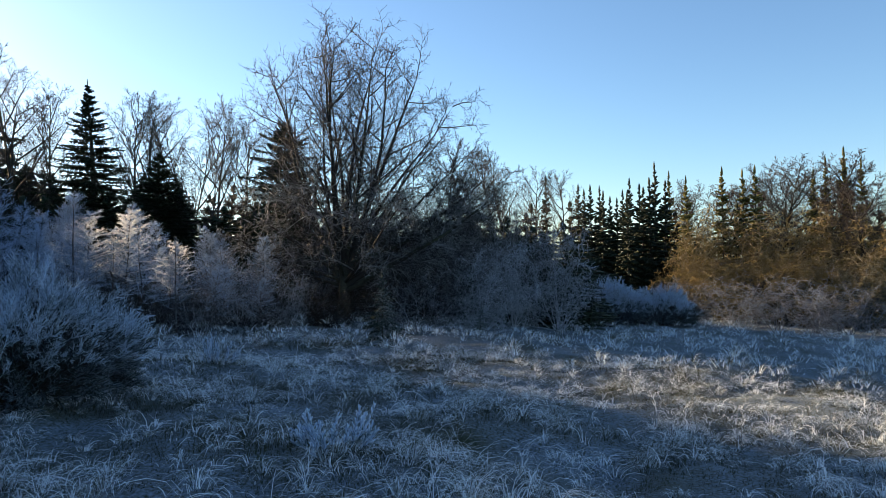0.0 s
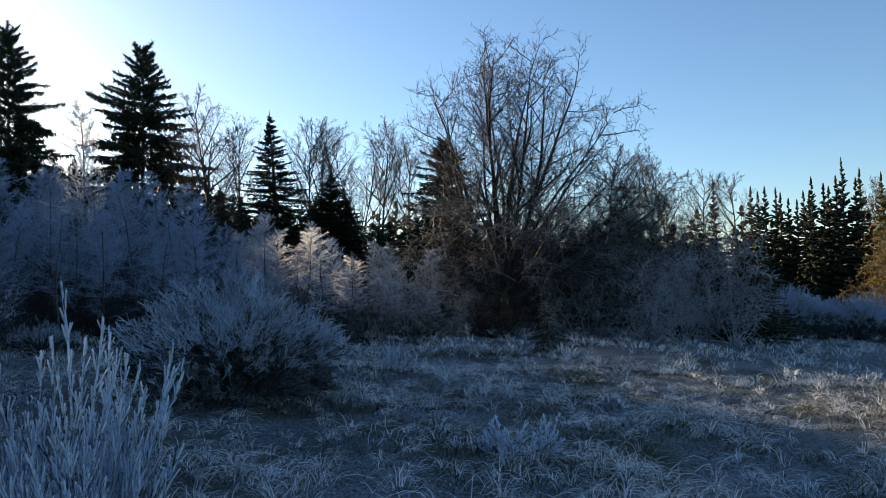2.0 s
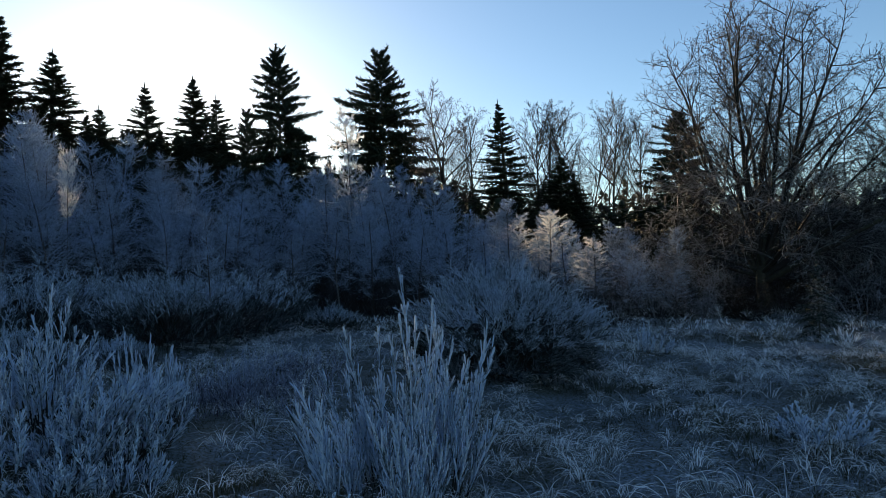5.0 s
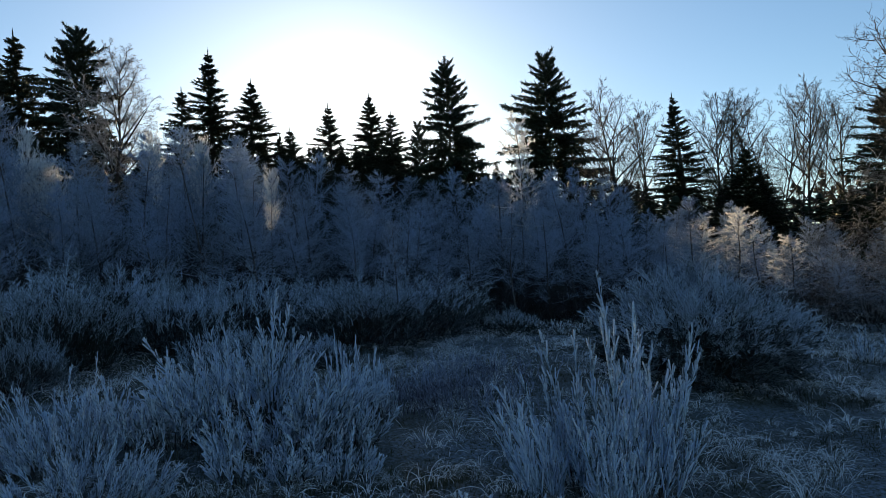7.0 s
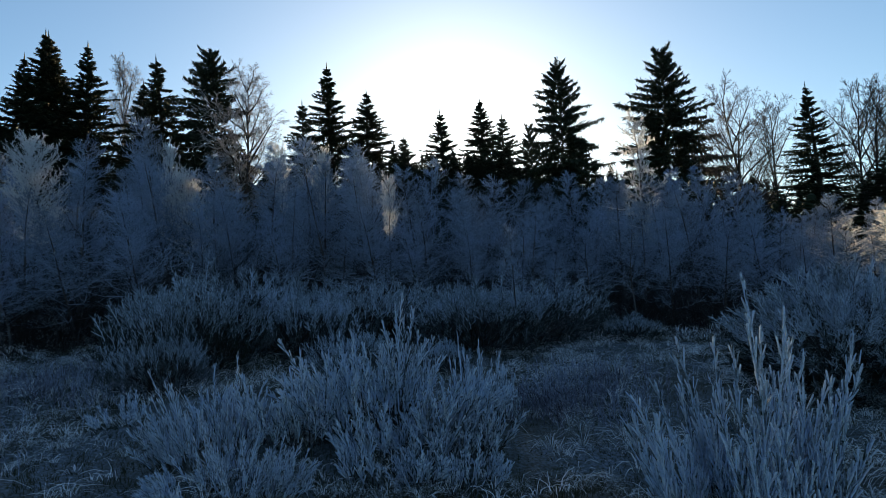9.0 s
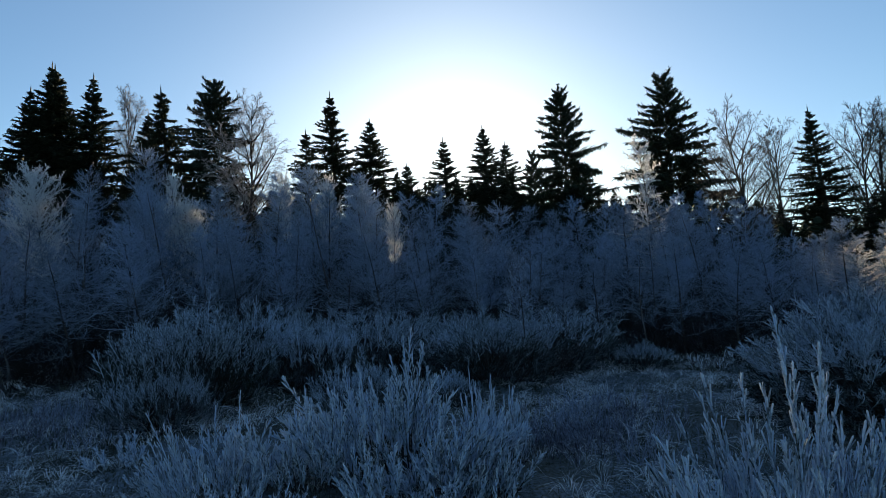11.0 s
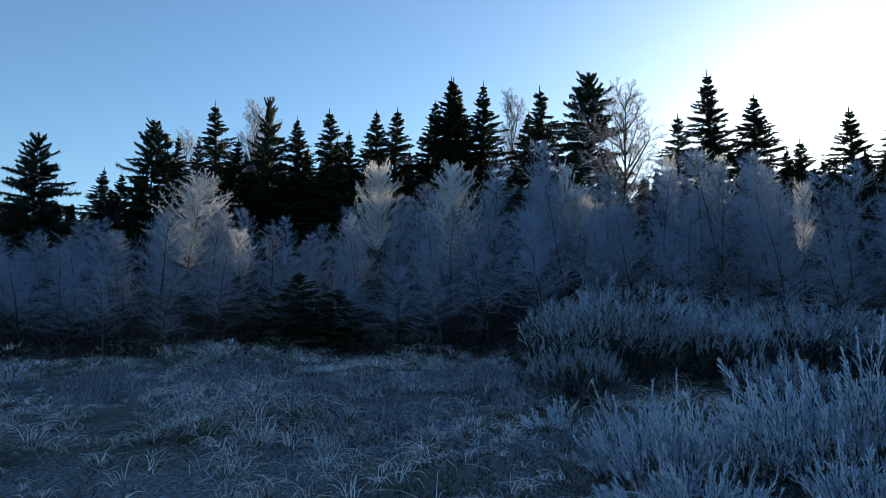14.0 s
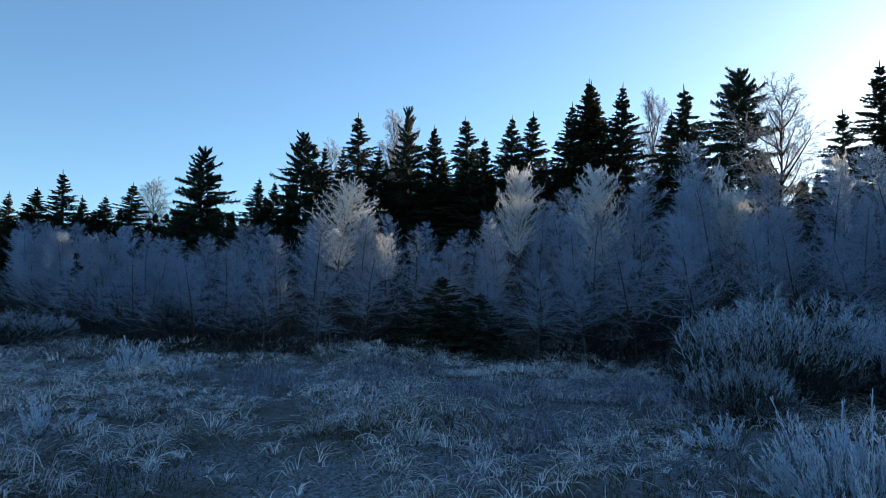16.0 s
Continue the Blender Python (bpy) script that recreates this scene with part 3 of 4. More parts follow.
def bank():
    rng = random.Random(5)
    front = [larch(11 + i, 5.0, w, b, t, 3, fine=0.0042) for i, (w, b, t) in enumerate(((1.7, 130, 18), (1.4, 110, 16), (2.0, 140, 18), (1.6, 70, 13), (1.8, 140, 17), (1.5, 100, 16)))]
    back = [larch(31 + i, 5.0, w, 100, 15, 3, fine=0.0065) for i, w in enumerate((1.8, 2.1, 1.6))]
    pts = np.array(EDGE, float)
    seg = np.hypot(*(pts[1:] - pts[:-1]).T)
    at = np.concatenate([[0], np.cumsum(seg)])
    for depth, step in ((0.2, 1.0), (1.4, 1.1), (2.8, 1.25), (4.6, 1.5), (6.8, 1.8), (9.5, 2.2)):
        s = rng.random() * step
        while s < at[-1]:
            x, y = np.interp(s, at, pts[:, 0]), np.interp(s, at, pts[:, 1])
            away = unit(np.array([x - EYE[0], y - EYE[1]]))
            x, y = np.array([x, y]) + away * (depth + rng.uniform(-0.5, 0.5))
            s += step * rng.uniform(0.7, 1.3)
            h = allowed(x, y) * (rng.uniform(0.45, 0.8) if depth < 1 else rng.uniform(0.7, 0.92) if depth < 4 else rng.uniform(0.85, 1.0))
            # what stands sunward of a clear tree stays below its crown
            for cx, cy, ch, cw in CLEAR:
                ahead, aside = (x - cx) * to_sun.x + (y - cy) * to_sun.y, abs((x - cx) * to_sun.y - (y - cy) * to_sun.x)
                if cw > 0.5 and -0.3 < ahead < 9 and aside < 0.8:
                    h = min(h, float(height(cx, cy) - height(x, y)) + 0.74 * ch + 0.23 * max(ahead, 0))
            if not 0.8 < h < 9:
                continue
            w = max(h / 5, 0.6) * rng.uniform(1.0, 1.35)
            plant(rng.choice(front if depth < 4 else back), x, y, w, h / 5, rng.random() * 6.28)
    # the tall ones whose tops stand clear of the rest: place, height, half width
    # twig colour lighter than the other larches', for the sun on them
    words = dict(group="sunlit larches", mat=M_SUNLIT, bough=0.011, needles=5)
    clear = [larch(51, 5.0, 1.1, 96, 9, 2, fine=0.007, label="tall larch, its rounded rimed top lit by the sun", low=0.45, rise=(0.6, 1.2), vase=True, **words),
             larch(52, 5.0, 1.1, 90, 9, 2, fine=0.007, label="bushy larch with a rounded crown of rimed, sun-bright twigs", low=0.5, rise=(0.6, 1.2), vase=True, **words),
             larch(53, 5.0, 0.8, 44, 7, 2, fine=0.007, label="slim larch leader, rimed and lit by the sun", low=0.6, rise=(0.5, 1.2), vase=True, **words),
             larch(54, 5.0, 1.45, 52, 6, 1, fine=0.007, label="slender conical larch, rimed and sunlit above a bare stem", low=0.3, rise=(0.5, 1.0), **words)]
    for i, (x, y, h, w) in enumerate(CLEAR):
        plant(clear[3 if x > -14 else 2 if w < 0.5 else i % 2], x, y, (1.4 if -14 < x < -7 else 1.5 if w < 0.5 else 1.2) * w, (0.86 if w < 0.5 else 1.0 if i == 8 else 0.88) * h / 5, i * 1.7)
    plant(larch(55, 2.3, 0.75, 44, 9, 2, label="small conical larch with upswept frosted twigs", fine=0.005, bough=0.006, rise=(0.2, 0.6)), -9.7, 5.7, 1.0, 1.0)


# place, height, width
CLEAR = [(-16.9, -7.9, 4.5, 0.78), (-17.9, -3.4, 4.8, 0.6), (-17.9, -1.3, 4.9, 0.7), (-18.8, 4.6, 5.8, 0.3), (-17.5, 5.3, 5.3, 0.4), (-15.0, 5.9, 4.3, 0.3), (-17.6, 1.4, 5.1, 0.3), (-16.3, -6.4, 3.1, 0.4), (-13.9, 13.7, 6.1, 0.9), (-9.8, 16.5, 3.4, 0.8), (-9.0, 16.9, 3.5, 0.8), (-7.8, 17.4, 2.7, 0.7), (-17.2, 1.8, 4.2, 0.7)]
SPRUCES_WEST = [(-48.5, -31.5, 13.1, 5.0), (-55.2, -26.0, 15.6, 4.4), (-57.1, -21.3, 17.2, 3.2), (-54.4, -18.8, 13.7, 2.5), (-58.4, -17.0, 18.0, 3.7), (-59.0, -14.5, 16.3, 2.4), (-59.5, -11.6, 16.9, 2.9), (-56.5, -9.6, 14.5, 2.0), (-60.1, -7.8, 17.1, 2.3), (-60.2, -6.1, 17.5, 2.9), (-60.4, -2.8, 18.0, 3.1), (-60.4, -0.9, 20.2, 2.9), (-62.0, 0.2, 20.6, 3.0), (-58.6, 1.6, 19.1, 2.8), (-56.5, 5.7, 16.2, 2.2), (-54.6, 7.2, 17.9, 2.5), (-52.4, 9.9, 18.4, 5.8), (-43.1, -44.7, 9.0, 2.5), (-43.0, -42.0, 9.3, 2.9), (-42.2, -38.5, 10.2, 2.5), (-45.4, -39.4, 8.9, 2.3), (-46.1, -38.5, 9.0, 2.2), (-45.8, -35.6, 10.0, 3.2)]
SPRUCES_MID = [(-56.8, -31.3, 12.1, 2.8), (-57.5, -29.8, 11.7, 2.2), (-75.5, 25.1, 21.8, 3.4), (-49.9, 18.8, 18.2, 3.3), (-47.0, 20.4, 15.3, 3.0), (-44.2, 22.3, 11.4, 2.6), (-40.5, 23.6, 12.9, 2.5), (-49.0, 33.1, 16.8, 3.1), (-37.3, 26.7, 12.4, 2.0), (-43.9, 34.3, 13.6, 3.7), (-33.6, 28.6, 15.4, 4.2), (-47.7, 56.1, 25.3, 10.0), (-20.7, 35.6, 11.9, 0.6), (-10.6, 38.0, 10.6, 3.9), (-16.3, 33.8, 7.8, 3.9)]
SPRUCES_EAST = [(7.4, 61.1, 11.2, 1.4), (10.2, 60.7, 10.5, 1.6), (11.5, 60.5, 10.5, 1.4), (12.2, 60.3, 10.4, 1.4), (13.0, 60.1, 9.5, 1.4), (13.8, 57.9, 9.8, 1.3), (14.4, 57.8, 10.8, 1.6), (15.1, 57.6, 10.3, 1.3), (16.4, 57.2, 12.1, 1.9), (17.6, 56.9, 11.3, 1.6), (10.8, 52.4, 8.9, 1.9), (11.9, 52.2, 8.4, 1.9), (12.2, 50.1, 8.6, 1.9), (13.8, 51.8, 9.2, 1.9), (14.4, 51.6, 9.9, 1.9), (15.4, 51.3, 9.7, 2.0), (9.7, 53.7, 9.1, 1.9), (17.6, 52.7, 10.3, 2.0), (20.1, 51.8, 10.9, 2.1), (21.6, 51.2, 10.8, 1.9), (22.4, 50.9, 11.0, 2.1), (25.8, 49.3, 10.7, 1.9), (27.4, 50.7, 11.8, 2.0), (28.2, 50.3, 12.4, 2.0), (28.6, 50.0, 11.6, 1.8), (28.4, 47.9, 11.2, 2.3)]
BIRCHES = [(-64.0, -21.4, 20.0, 4.2), (-66.6, 5.2, 21.5, 3.5), (-44.6, 9.5, 16.1, 3.8), (-61.8, -27.3, 17.2, 3.0), (-50.6, -35.7, 11.3, 2.8)]
BARE_TREES = [(-24.8, 35.4, 12.9, 4.4), (-23.7, 36.2, 12.8, 3.6), (-22.0, 42.2, 13.7, 3.8), (-16.6, 42.4, 13.3, 3.6), (2.5, 44.3, 10.8, 4.1), (-28.6, 40.4, 14.1, 5.8), (-21.7, 42.2, 13.6, 5.1), (-19.5, 43.2, 13.8, 4.1), (-16.6, 42.3, 13.3, 3.4), (-14.5, 43.1, 12.7, 3.8), (-1.2, 33.5, 9.4, 3.5), (0.6, 33.5, 8.8, 3.2), (3.0, 44.4, 11.0, 3.5), (5.2, 47.2, 11.2, 3.4), (7.7, 48.9, 11.0, 3.1), (19.1, 56.5, 12.0, 3.3), (24.8, 56.4, 13.7, 7.1), (27.1, 55.4, 13.8, 7.9), (28.5, 54.6, 13.8, 5.5), (28.6, 46.6, 11.0, 5.7)]
COLD_SHRUBS = [(-1.4, 20.4, 2.6, 3.4), (0.6, 21.5, 3.0, 3.0), (1.8, 24.4, 3.4, 2.8), (3.5, 24.3, 4.2, 3.7), (-6.8, 16.1, 2.3, 2.1), (-5.9, 16.9, 2.4, 2.3), (-5.1, 18.3, 2.4, 2.4), (-5.4, 23.4, 2.6, 3.0), (-3.4, 24.2, 2.3, 3.2), (11.9, 34.6, 2.8, 4.1), (14.2, 34.8, 3.3, 4.6), (15.9, 34.1, 3.2, 4.7), (17.5, 33.3, 3.5, 4.8), (18.8, 32.6, 3.0, 4.2), (22.5, 37.4, 2.3, 3.1), (-12.5, -12.2, 0.6, 2.0)]
GILDED_THICKETS = [(16.0, 46.9, 7.7, 6.9), (19.4, 47.8, 8.7, 9.3), (22.2, 46.6, 8.6, 9.5), (24.8, 45.3, 8.3, 9.3), (26.0, 42.3, 7.4, 8.2), (16.2, 42.6, 4.6, 6.4), (19.0, 42.6, 5.1, 6.7), (21.3, 41.5, 5.2, 6.9), (22.9, 39.5, 4.8, 7.0)]
GREY_THICKETS = [(-0.9, 25.5, 5.8, 4.2), (1.3, 29.5, 6.8, 4.9), (-2.7, 25.3, 5.3, 3.4), (3.1, 33.4, 6.4, 3.8), (-3.7, 23.2, 3.9, 3.1), (-0.0, 25.5, 4.3, 3.8)]
DARK_THICKETS = [(-4.3, 20.4, 1.4, 3.2), (14.4, 43.2, 3.1, 5.0), (17.1, 42.3, 3.3, 5.6), (19.4, 41.3, 3.5, 5.7), (21.6, 40.2, 3.4, 5.9), (23.7, 39.0, 3.5, 5.6), (-5.1, 26.0, 2.0, 3.5), (-2.4, 26.4, 2.0, 3.2), (0.4, 26.5, 2.1, 3.2), (2.4, 35.4, 6.5, 4.7), (-0.7, 33.5, 6.0, 4.7), (-3.6, 31.3, 4.7, 4.4), (4.4, 37.3, 5.1, 4.0), (-5.7, 32.0, 5.8, 4.9), (-2.3, 34.4, 6.5, 5.1), (1.2, 36.5, 7.1, 5.1), (-7.1, 28.6, 4.2, 3.9)]
MOUNDS = [(-12.3, 1.2, 1.4, 2.7), (-10.3, 0.3, 1.3, 1.9), (-9.2, -0.1, 0.75, 1.1), (-11.2, 2.4, 1.1, 1.8), (-11.2, 6.9, 1.3, 3.0), (-10.2, 8.8, 0.6, 1.1), (-11.9, 4.0, 1.3, 2.4), (-9.2, 2.4, 0.8, 1.2), (-12.8, 2.9, 1.3, 2.0), (-12.4, 5.5, 1.2, 2.3), (-8.9, 3.6, 0.5, 0.8), (-10.3, 5.2, 1.15, 2.2), (-14.4, -14.6, 0.9, 2.2), (-13.9, -15.6, 0.9, 2.4), (7.0, 32.1, 2.0, 3.4), (9.6, 32.4, 1.8, 3.2)]
TUFTS = [(-4.1, 10.4, 0.8, 0.7), (-1.0, 5.0, 0.6, 0.8), (-11.48, -9.6, 0.9, 0.9), (-10.6, -8.0, 0.5, 0.6), (-6.4, -6.8, 0.5, 0.7), (-7.6, 0.3, 0.5, 0.6), (-4.4, -1.4, 0.4, 0.5), (-3.0, 1.2, 0.5, 0.6), (-7.9, -0.6, 0.5, 0.6)]


bank()


# ---- the wood behind ----
def wood():
    rng = random.Random(9)
    slim = [spruce(71, 12, 2.3, 54, droop=0.1, ragged=0.2, hang=14, fat=0.021, twig=42, full=0.95), spruce(72, 12, 2.5, 46, droop=0.0, ragged=0.45, layers=0.2, hang=14, fat=0.021, twig=42, full=0.95), spruce(70, 12, 2.2, 52, droop=0.3, ragged=0.4, hang=14, fat=0.021, twig=42, full=0.95)]
    plain = [spruce_shape(77, 12, 2.4, 12, 0.0, 0.2, 0.2, 4, 0.8), spruce_shape(78, 12, 2.7, 11, 0.0, 0.25, 0.2, 4, 0.8)]
    deep = Mesh()
    broad = [spruce(73, 12, 3.7, 44, droop=-0.1, ragged=0.3, full=0.52, twig=40, hang=60, fat=0.03, layers=0.25, leader=0.006, label="large dark spruce with drooping boughs", group="large spruces"), spruce(74, 12, 3.7, 42, droop=0.1, ragged=0.34, full=0.56, twig=40, hang=60, fat=0.03, layers=0.25, leader=0.008, label="large ragged spruce, dark against the sky", group="large spruces")]
    turns = {True: 0, False: 0}
    for rows in (SPRUCES_WEST, SPRUCES_MID):
        for x, y, h, w in rows:
            big = w > 3.4 and h > 10
            turns[big] += 1
            plant((broad if big else slim)[turns[big] % (2 if big else 3)], x, y, rng.uniform(0.9, 1.05) * (w / 3.7 if big else 1.75 * h / 12 + 0.28 * w), h / 12.1, rng.random() * 6.28)
    far = [spruce(75, 11, 1.6, 24, label="slender spruce of the far wood", group="far spruces", twig=16, fat=0.095, droop=0.1, hang=6), spruce(76, 11, 1.6, 24, M_NEEDLE_LIT, label="slender spruce with low sun put into its needle colour", group="far spruces", twig=16, fat=0.095, droop=0.1, hang=6)]
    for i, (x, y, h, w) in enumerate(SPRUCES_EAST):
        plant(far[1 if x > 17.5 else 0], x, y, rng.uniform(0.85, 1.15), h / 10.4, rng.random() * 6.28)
    # the dense wood further in, behind the first trees
    # low rows nearer than 46 m are added to darken see-through gaps
    for count, a0, a1, r0, r1, h0, h1 in ((60, 86, 113, 62, 78, 0.9, 1.25), (34, 111, 124, 58, 72, 0.56, 0.72), (34, 72, 87, 62, 74, 0.74, 0.98), (30, 59, 76, 56, 70, 0.6, 0.78), (26, 32, 47, 50, 62, 0.56, 0.74),
                                          (18, 12, 33, 37, 45, 0.34, 0.44), (30, -8, 18, 37, 46, 0.20, 0.28), (26, 12, 50, 48, 58, 0.40, 0.56), (60, -38, 22, 60, 72, 0.5, 0.8), (70, 36, 132, 25, 31, 0.16, 0.24), (50, 121, 165, 56, 70, 0.5, 0.66), (46, -13, 27, 26, 31, 0.13, 0.2), (30, -30, -13, 52, 58, 0.2, 0.3), (28, -11, 14, 34, 38, 0.34, 0.46)):
        for i in range(count):
            a, r = radians(a0 + (a1 - a0) * (i + rng.random()) / count), rng.uniform(r0, r1)
            x, y, w = EYE[0] - r * math.sin(a), EYE[1] + r * math.cos(a), rng.uniform(1.0, 1.4) * (0.45 if r < 32 else max(1.0, 1.3 * h1))
            m = Matrix.LocRotScale((x, y, float(height(x, y)) - 0.05), Euler((0, 0, rng.random() * 6.28)), (w, w, rng.uniform(h0, h1)))
            for shape in rng.choice(plain):
                deep.merge(shape, m)
    # the second rank, whose tops show between the first trees
    for count, a0, a1, r0, r1, h0, h1 in ((32, 43, 52, 60, 70, 0.8, 0.93), (28, 52, 63, 60, 72, 0.9, 1.08), (28, 52, 64, 54, 60, 0.86, 1.0), (26, 86, 113, 63, 70, 1.05, 1.3), (8, 113, 124, 58, 66, 0.6, 0.8), (50, 114, 142, 58, 66, 0.58, 0.73), (26, 68, 84, 58, 68, 0.8, 0.96), (30, 22, 44, 48, 56, 0.52, 0.72)):
        for i in range(count):
            a, r = radians(a0 + (a1 - a0) * (i + rng.random()) / count), rng.uniform(r0, r1)
            plant(slim[i % 3], EYE[0] - r * math.sin(a), EYE[1] + r * math.cos(a), rng.uniform(1.5, 2.0), rng.uniform(h0, h1), rng.random() * 6.28)
    tagged(new("deep_wood", deep.build("deep_wood", M_NEEDLE)), "dense dark spruce wood behind the first trees", "wood", kind="stuff")
    birch = [bare_tree(81, 12, 0.25, 0.25, 30, (11, 9, 7), 0.006, (M_BARE, M_BIRCH), "birch", "slender leafless birch with pale twigs", "birches", 28, sag=-0.1, girth=0.008)]
    tall = [bare_tree(82 + i, 13, 0.34, 0.25, 18, (9, 8, 6), 0.008) for i in range(3)]
    tall.append(bare_tree(86, 13, 0.30, 0.2, 13, (9, 7, 6), 0.008, stems=3, label="several-stemmed leafless tree with a rounded crown"))
    hazy = bare_tree(87, 13, 0.36, 0.2, 18, (10, 8, 7), 0.011, stems=2, label="leafless tree with a dense dome of fine twigs", angle=38)
    for i, (x, y, h, w) in enumerate(BIRCHES):
        plant(birch[0], x, y, w / 2.1, h / 11.3, rng.random() * 6.28)
    for i, (x, y, h, w) in enumerate(BARE_TREES):
        plant(hazy if x > 14 else tall[i % 4], x, y, max(0.8, w / 4.6), h / (13.0 if x > 14 else 12.5), rng.random() * 6.28)


wood()


# ---- the big tree at the edge of the meadow ----
# limbs of the big tree: bearing from its right, lean from upright, length, height of the fork, thickness, bend upward
BOUGHS = [(165, 26, 8.8, 1.2, 0.10, 0.55), (60, 7, 8.7, 1.5, 0.10, 0.1), (200, 11, 8.6, 1.4, 0.095, 0.2), (15, 17, 8.4, 1.5, 0.105, 0.2), (350, 19, 8.2, 1.5, 0.085, 0.15), (180, 33, 7.6, 1.3, 0.085, 0.75),
         (150, 22, 7.8, 1.6, 0.065, 0.4), (100, 13, 8.5, 1.7, 0.07, 0.2), (280, 12, 8.3, 1.7, 0.07, 0.2), (320, 16, 8.2, 1.7, 0.07, 0.2), (30, 20, 7.6, 1.8, 0.065, 0.2), (5, 30, 5.8, 1.6, 0.08, 0.15),
         (5, 54, 6.8, 1.25, 0.12, 0.1), (340, 64, 6.6, 1.1, 0.10, 0.15), (25, 64, 6.2, 1.2, 0.08, 0.2), (352, 48, 5.8, 1.5, 0.08, 0.0), (12, 74, 6.2, 1.6, 0.06, 0.2), (345, 78, 5.8, 2.1, 0.055, 0.25),
         (190, 60, 4.4, 1.7, 0.055, 0.25), (150, 52, 4.6, 1.8, 0.055, 0.25), (215, 70, 4.2, 1.5, 0.05, 0.1), (270, 62, 4.6, 1.6, 0.055, 0.1), (305, 66, 5.4, 1.4, 0.06, 0.1), (80, 58, 5.2, 1.7, 0.055, 0.2), (175, 75, 4.0, 1.3, 0.05, 0.15)]


def big_tree():
    rng = np.random.default_rng(4)
    ob = thing("big_tree", "large many-limbed leafless tree forking low at the meadow's edge", "tree")
    az, tilt, ln, fork, thick, bend = (np.array(c, float) for c in zip(*BOUGHS))
    az, tilt = np.radians(az), np.radians(tilt)
    d = np.stack([np.cos(az) * np.sin(tilt), np.sin(az) * np.sin(tilt), np.cos(tilt)], axis=1)
    stem = curve(rng, np.zeros((1, 3)), np.array([[0.03, 0, 1.0]]), np.array([2.1]), 6, 0.1, 0.02)
    s = Mesh()
    s.tubes(stem, 0.23, 0.7, 10, False)
    start = np.stack([np.interp(fork, stem[0, :, 2], stem[0, :, k]) for k in range(3)], axis=1)
    limb = curve(rng, start, d, ln, 10, bend + 0.12, 0.055)
    part("trunk", s, M_BARK, ob)
    for one, size in zip(limb, thick):
        s = Mesh()
        s.tubes(one[None], 1.25 * size, 0.10, 7)
        part("limb", s, M_BARK, ob)
    p, d, u, par = kids(rng, limb, 15, 0.18, 0.98, 46, 12)
    l1 = ln[par] * 0.40 * (1.12 - 0.75 * u) * rng.uniform(0.6, 1.15, len(par))
    b1 = curve(rng, p, d, l1, 5, np.where(tilt[par] > 0.8, -0.05, 0.2), 0.11)
    upper, lower = Mesh(), Mesh()
    low = b1[:, 2, 2] < 4.6
    pts, ll = b1, l1
    for m, k, size in ((0, 0, 0), (9, 3, 0.009), (6, 2, 0.007), (2, 1, 0.006)):
        if m:
            p, d, u, par = kids(rng, pts, m, 0.15, 1.0, 46, 14)
            low = low[par]
            ll = ll[par] * rng.uniform(0.26, 0.52, len(par))
            pts = curve(rng, p, d, ll, k, np.where(low, -0.15, 0.12), 0.14)
        for mesh, pick in ((upper, ~low), (lower, low)):
            grow = 1.35 if mesh is lower and m else 1.0
            mesh.tubes(pts[pick], 0.010 + 0.010 * l1[pick] if not m else size * grow, 0.25 if not m else 0.5, 4 if not m else 3)
    part("crown", upper, M_BARE, ob, "fine dark upper twigs")
    part("lower_twig_mass", lower, M_ALDER, ob, "spreading lower twigs thick with rime")
    plant(ob, -4.05, 21.6, 0.95, 0.95, 0.0)


big_tree()


# ---- shrubs at the foot of the wood ----
def shrubs():
    rng = random.Random(3)
    cold = [shrub(91, 3.0, 1.6), shrub(92, 3.0, 1.9, 14)]
    white = shrub(96, 3.0, 1.9, 16, M_HOAR, "rounded leafless shrub white with hoar frost", level=(11, 8, 5), twig_r=0.008, full=True)
    for i, (x, y, h, w) in enumerate(COLD_SHRUBS):
        plant(white if 0.5 < x < 9 else cold[i % 2], x, y, w / 3.4, h / 3.0, rng.random() * 6.28)
    warm = [shrub(93, 5.0, 3.0, 26, M_SUN_GOLD, "broad leafless thicket with low sun put into its twig colour", "thicket", "thickets by the far wood", (10, 8, 4), 0.016, True),
            shrub(94, 5.0, 2.8, 22, M_ALDER, "broad leafless grey-brown thicket", "thicket", "thickets by the far wood", (10, 8, 4), 0.011, True),
            shrub(95, 5.0, 3.0, 24, M_SHADE_SCRUB, "low dark leafless scrub", "thicket", "thickets by the far wood", (10, 8, 4), 0.016, True)]
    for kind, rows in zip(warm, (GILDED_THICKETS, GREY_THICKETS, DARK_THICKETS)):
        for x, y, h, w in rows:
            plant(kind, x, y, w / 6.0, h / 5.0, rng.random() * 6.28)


shrubs()
little = spruce(101, 1.7, 0.72, 15, M_NEEDLE_RIMED, 0.0, 0.18, "small young spruce dusted with frost", "young_spruce", "young spruces", 0.012, 20, 0.9, 6)
plant(little, -2.0, 16.0, 1.1, 1.12)
plant(little, 0.52, 20.3, 0.55, 0.55, 1.0)
dark = spruce(102, 2.6, 1.1, 22, M_NEEDLE, 0.2, 0.25, "dark young spruce among the larches", "young_spruce", "young spruces", 0.022, 18, 0.8, 8)
plant(dark, -15.4, -5.0, 1.35, 0.62, 0.4)
plant(dark, -15.1, -4.0, 1.2, 0.5, 2.0)
plant(dark, -19.0, -14.5, 1.2, 0.8, 3.0)


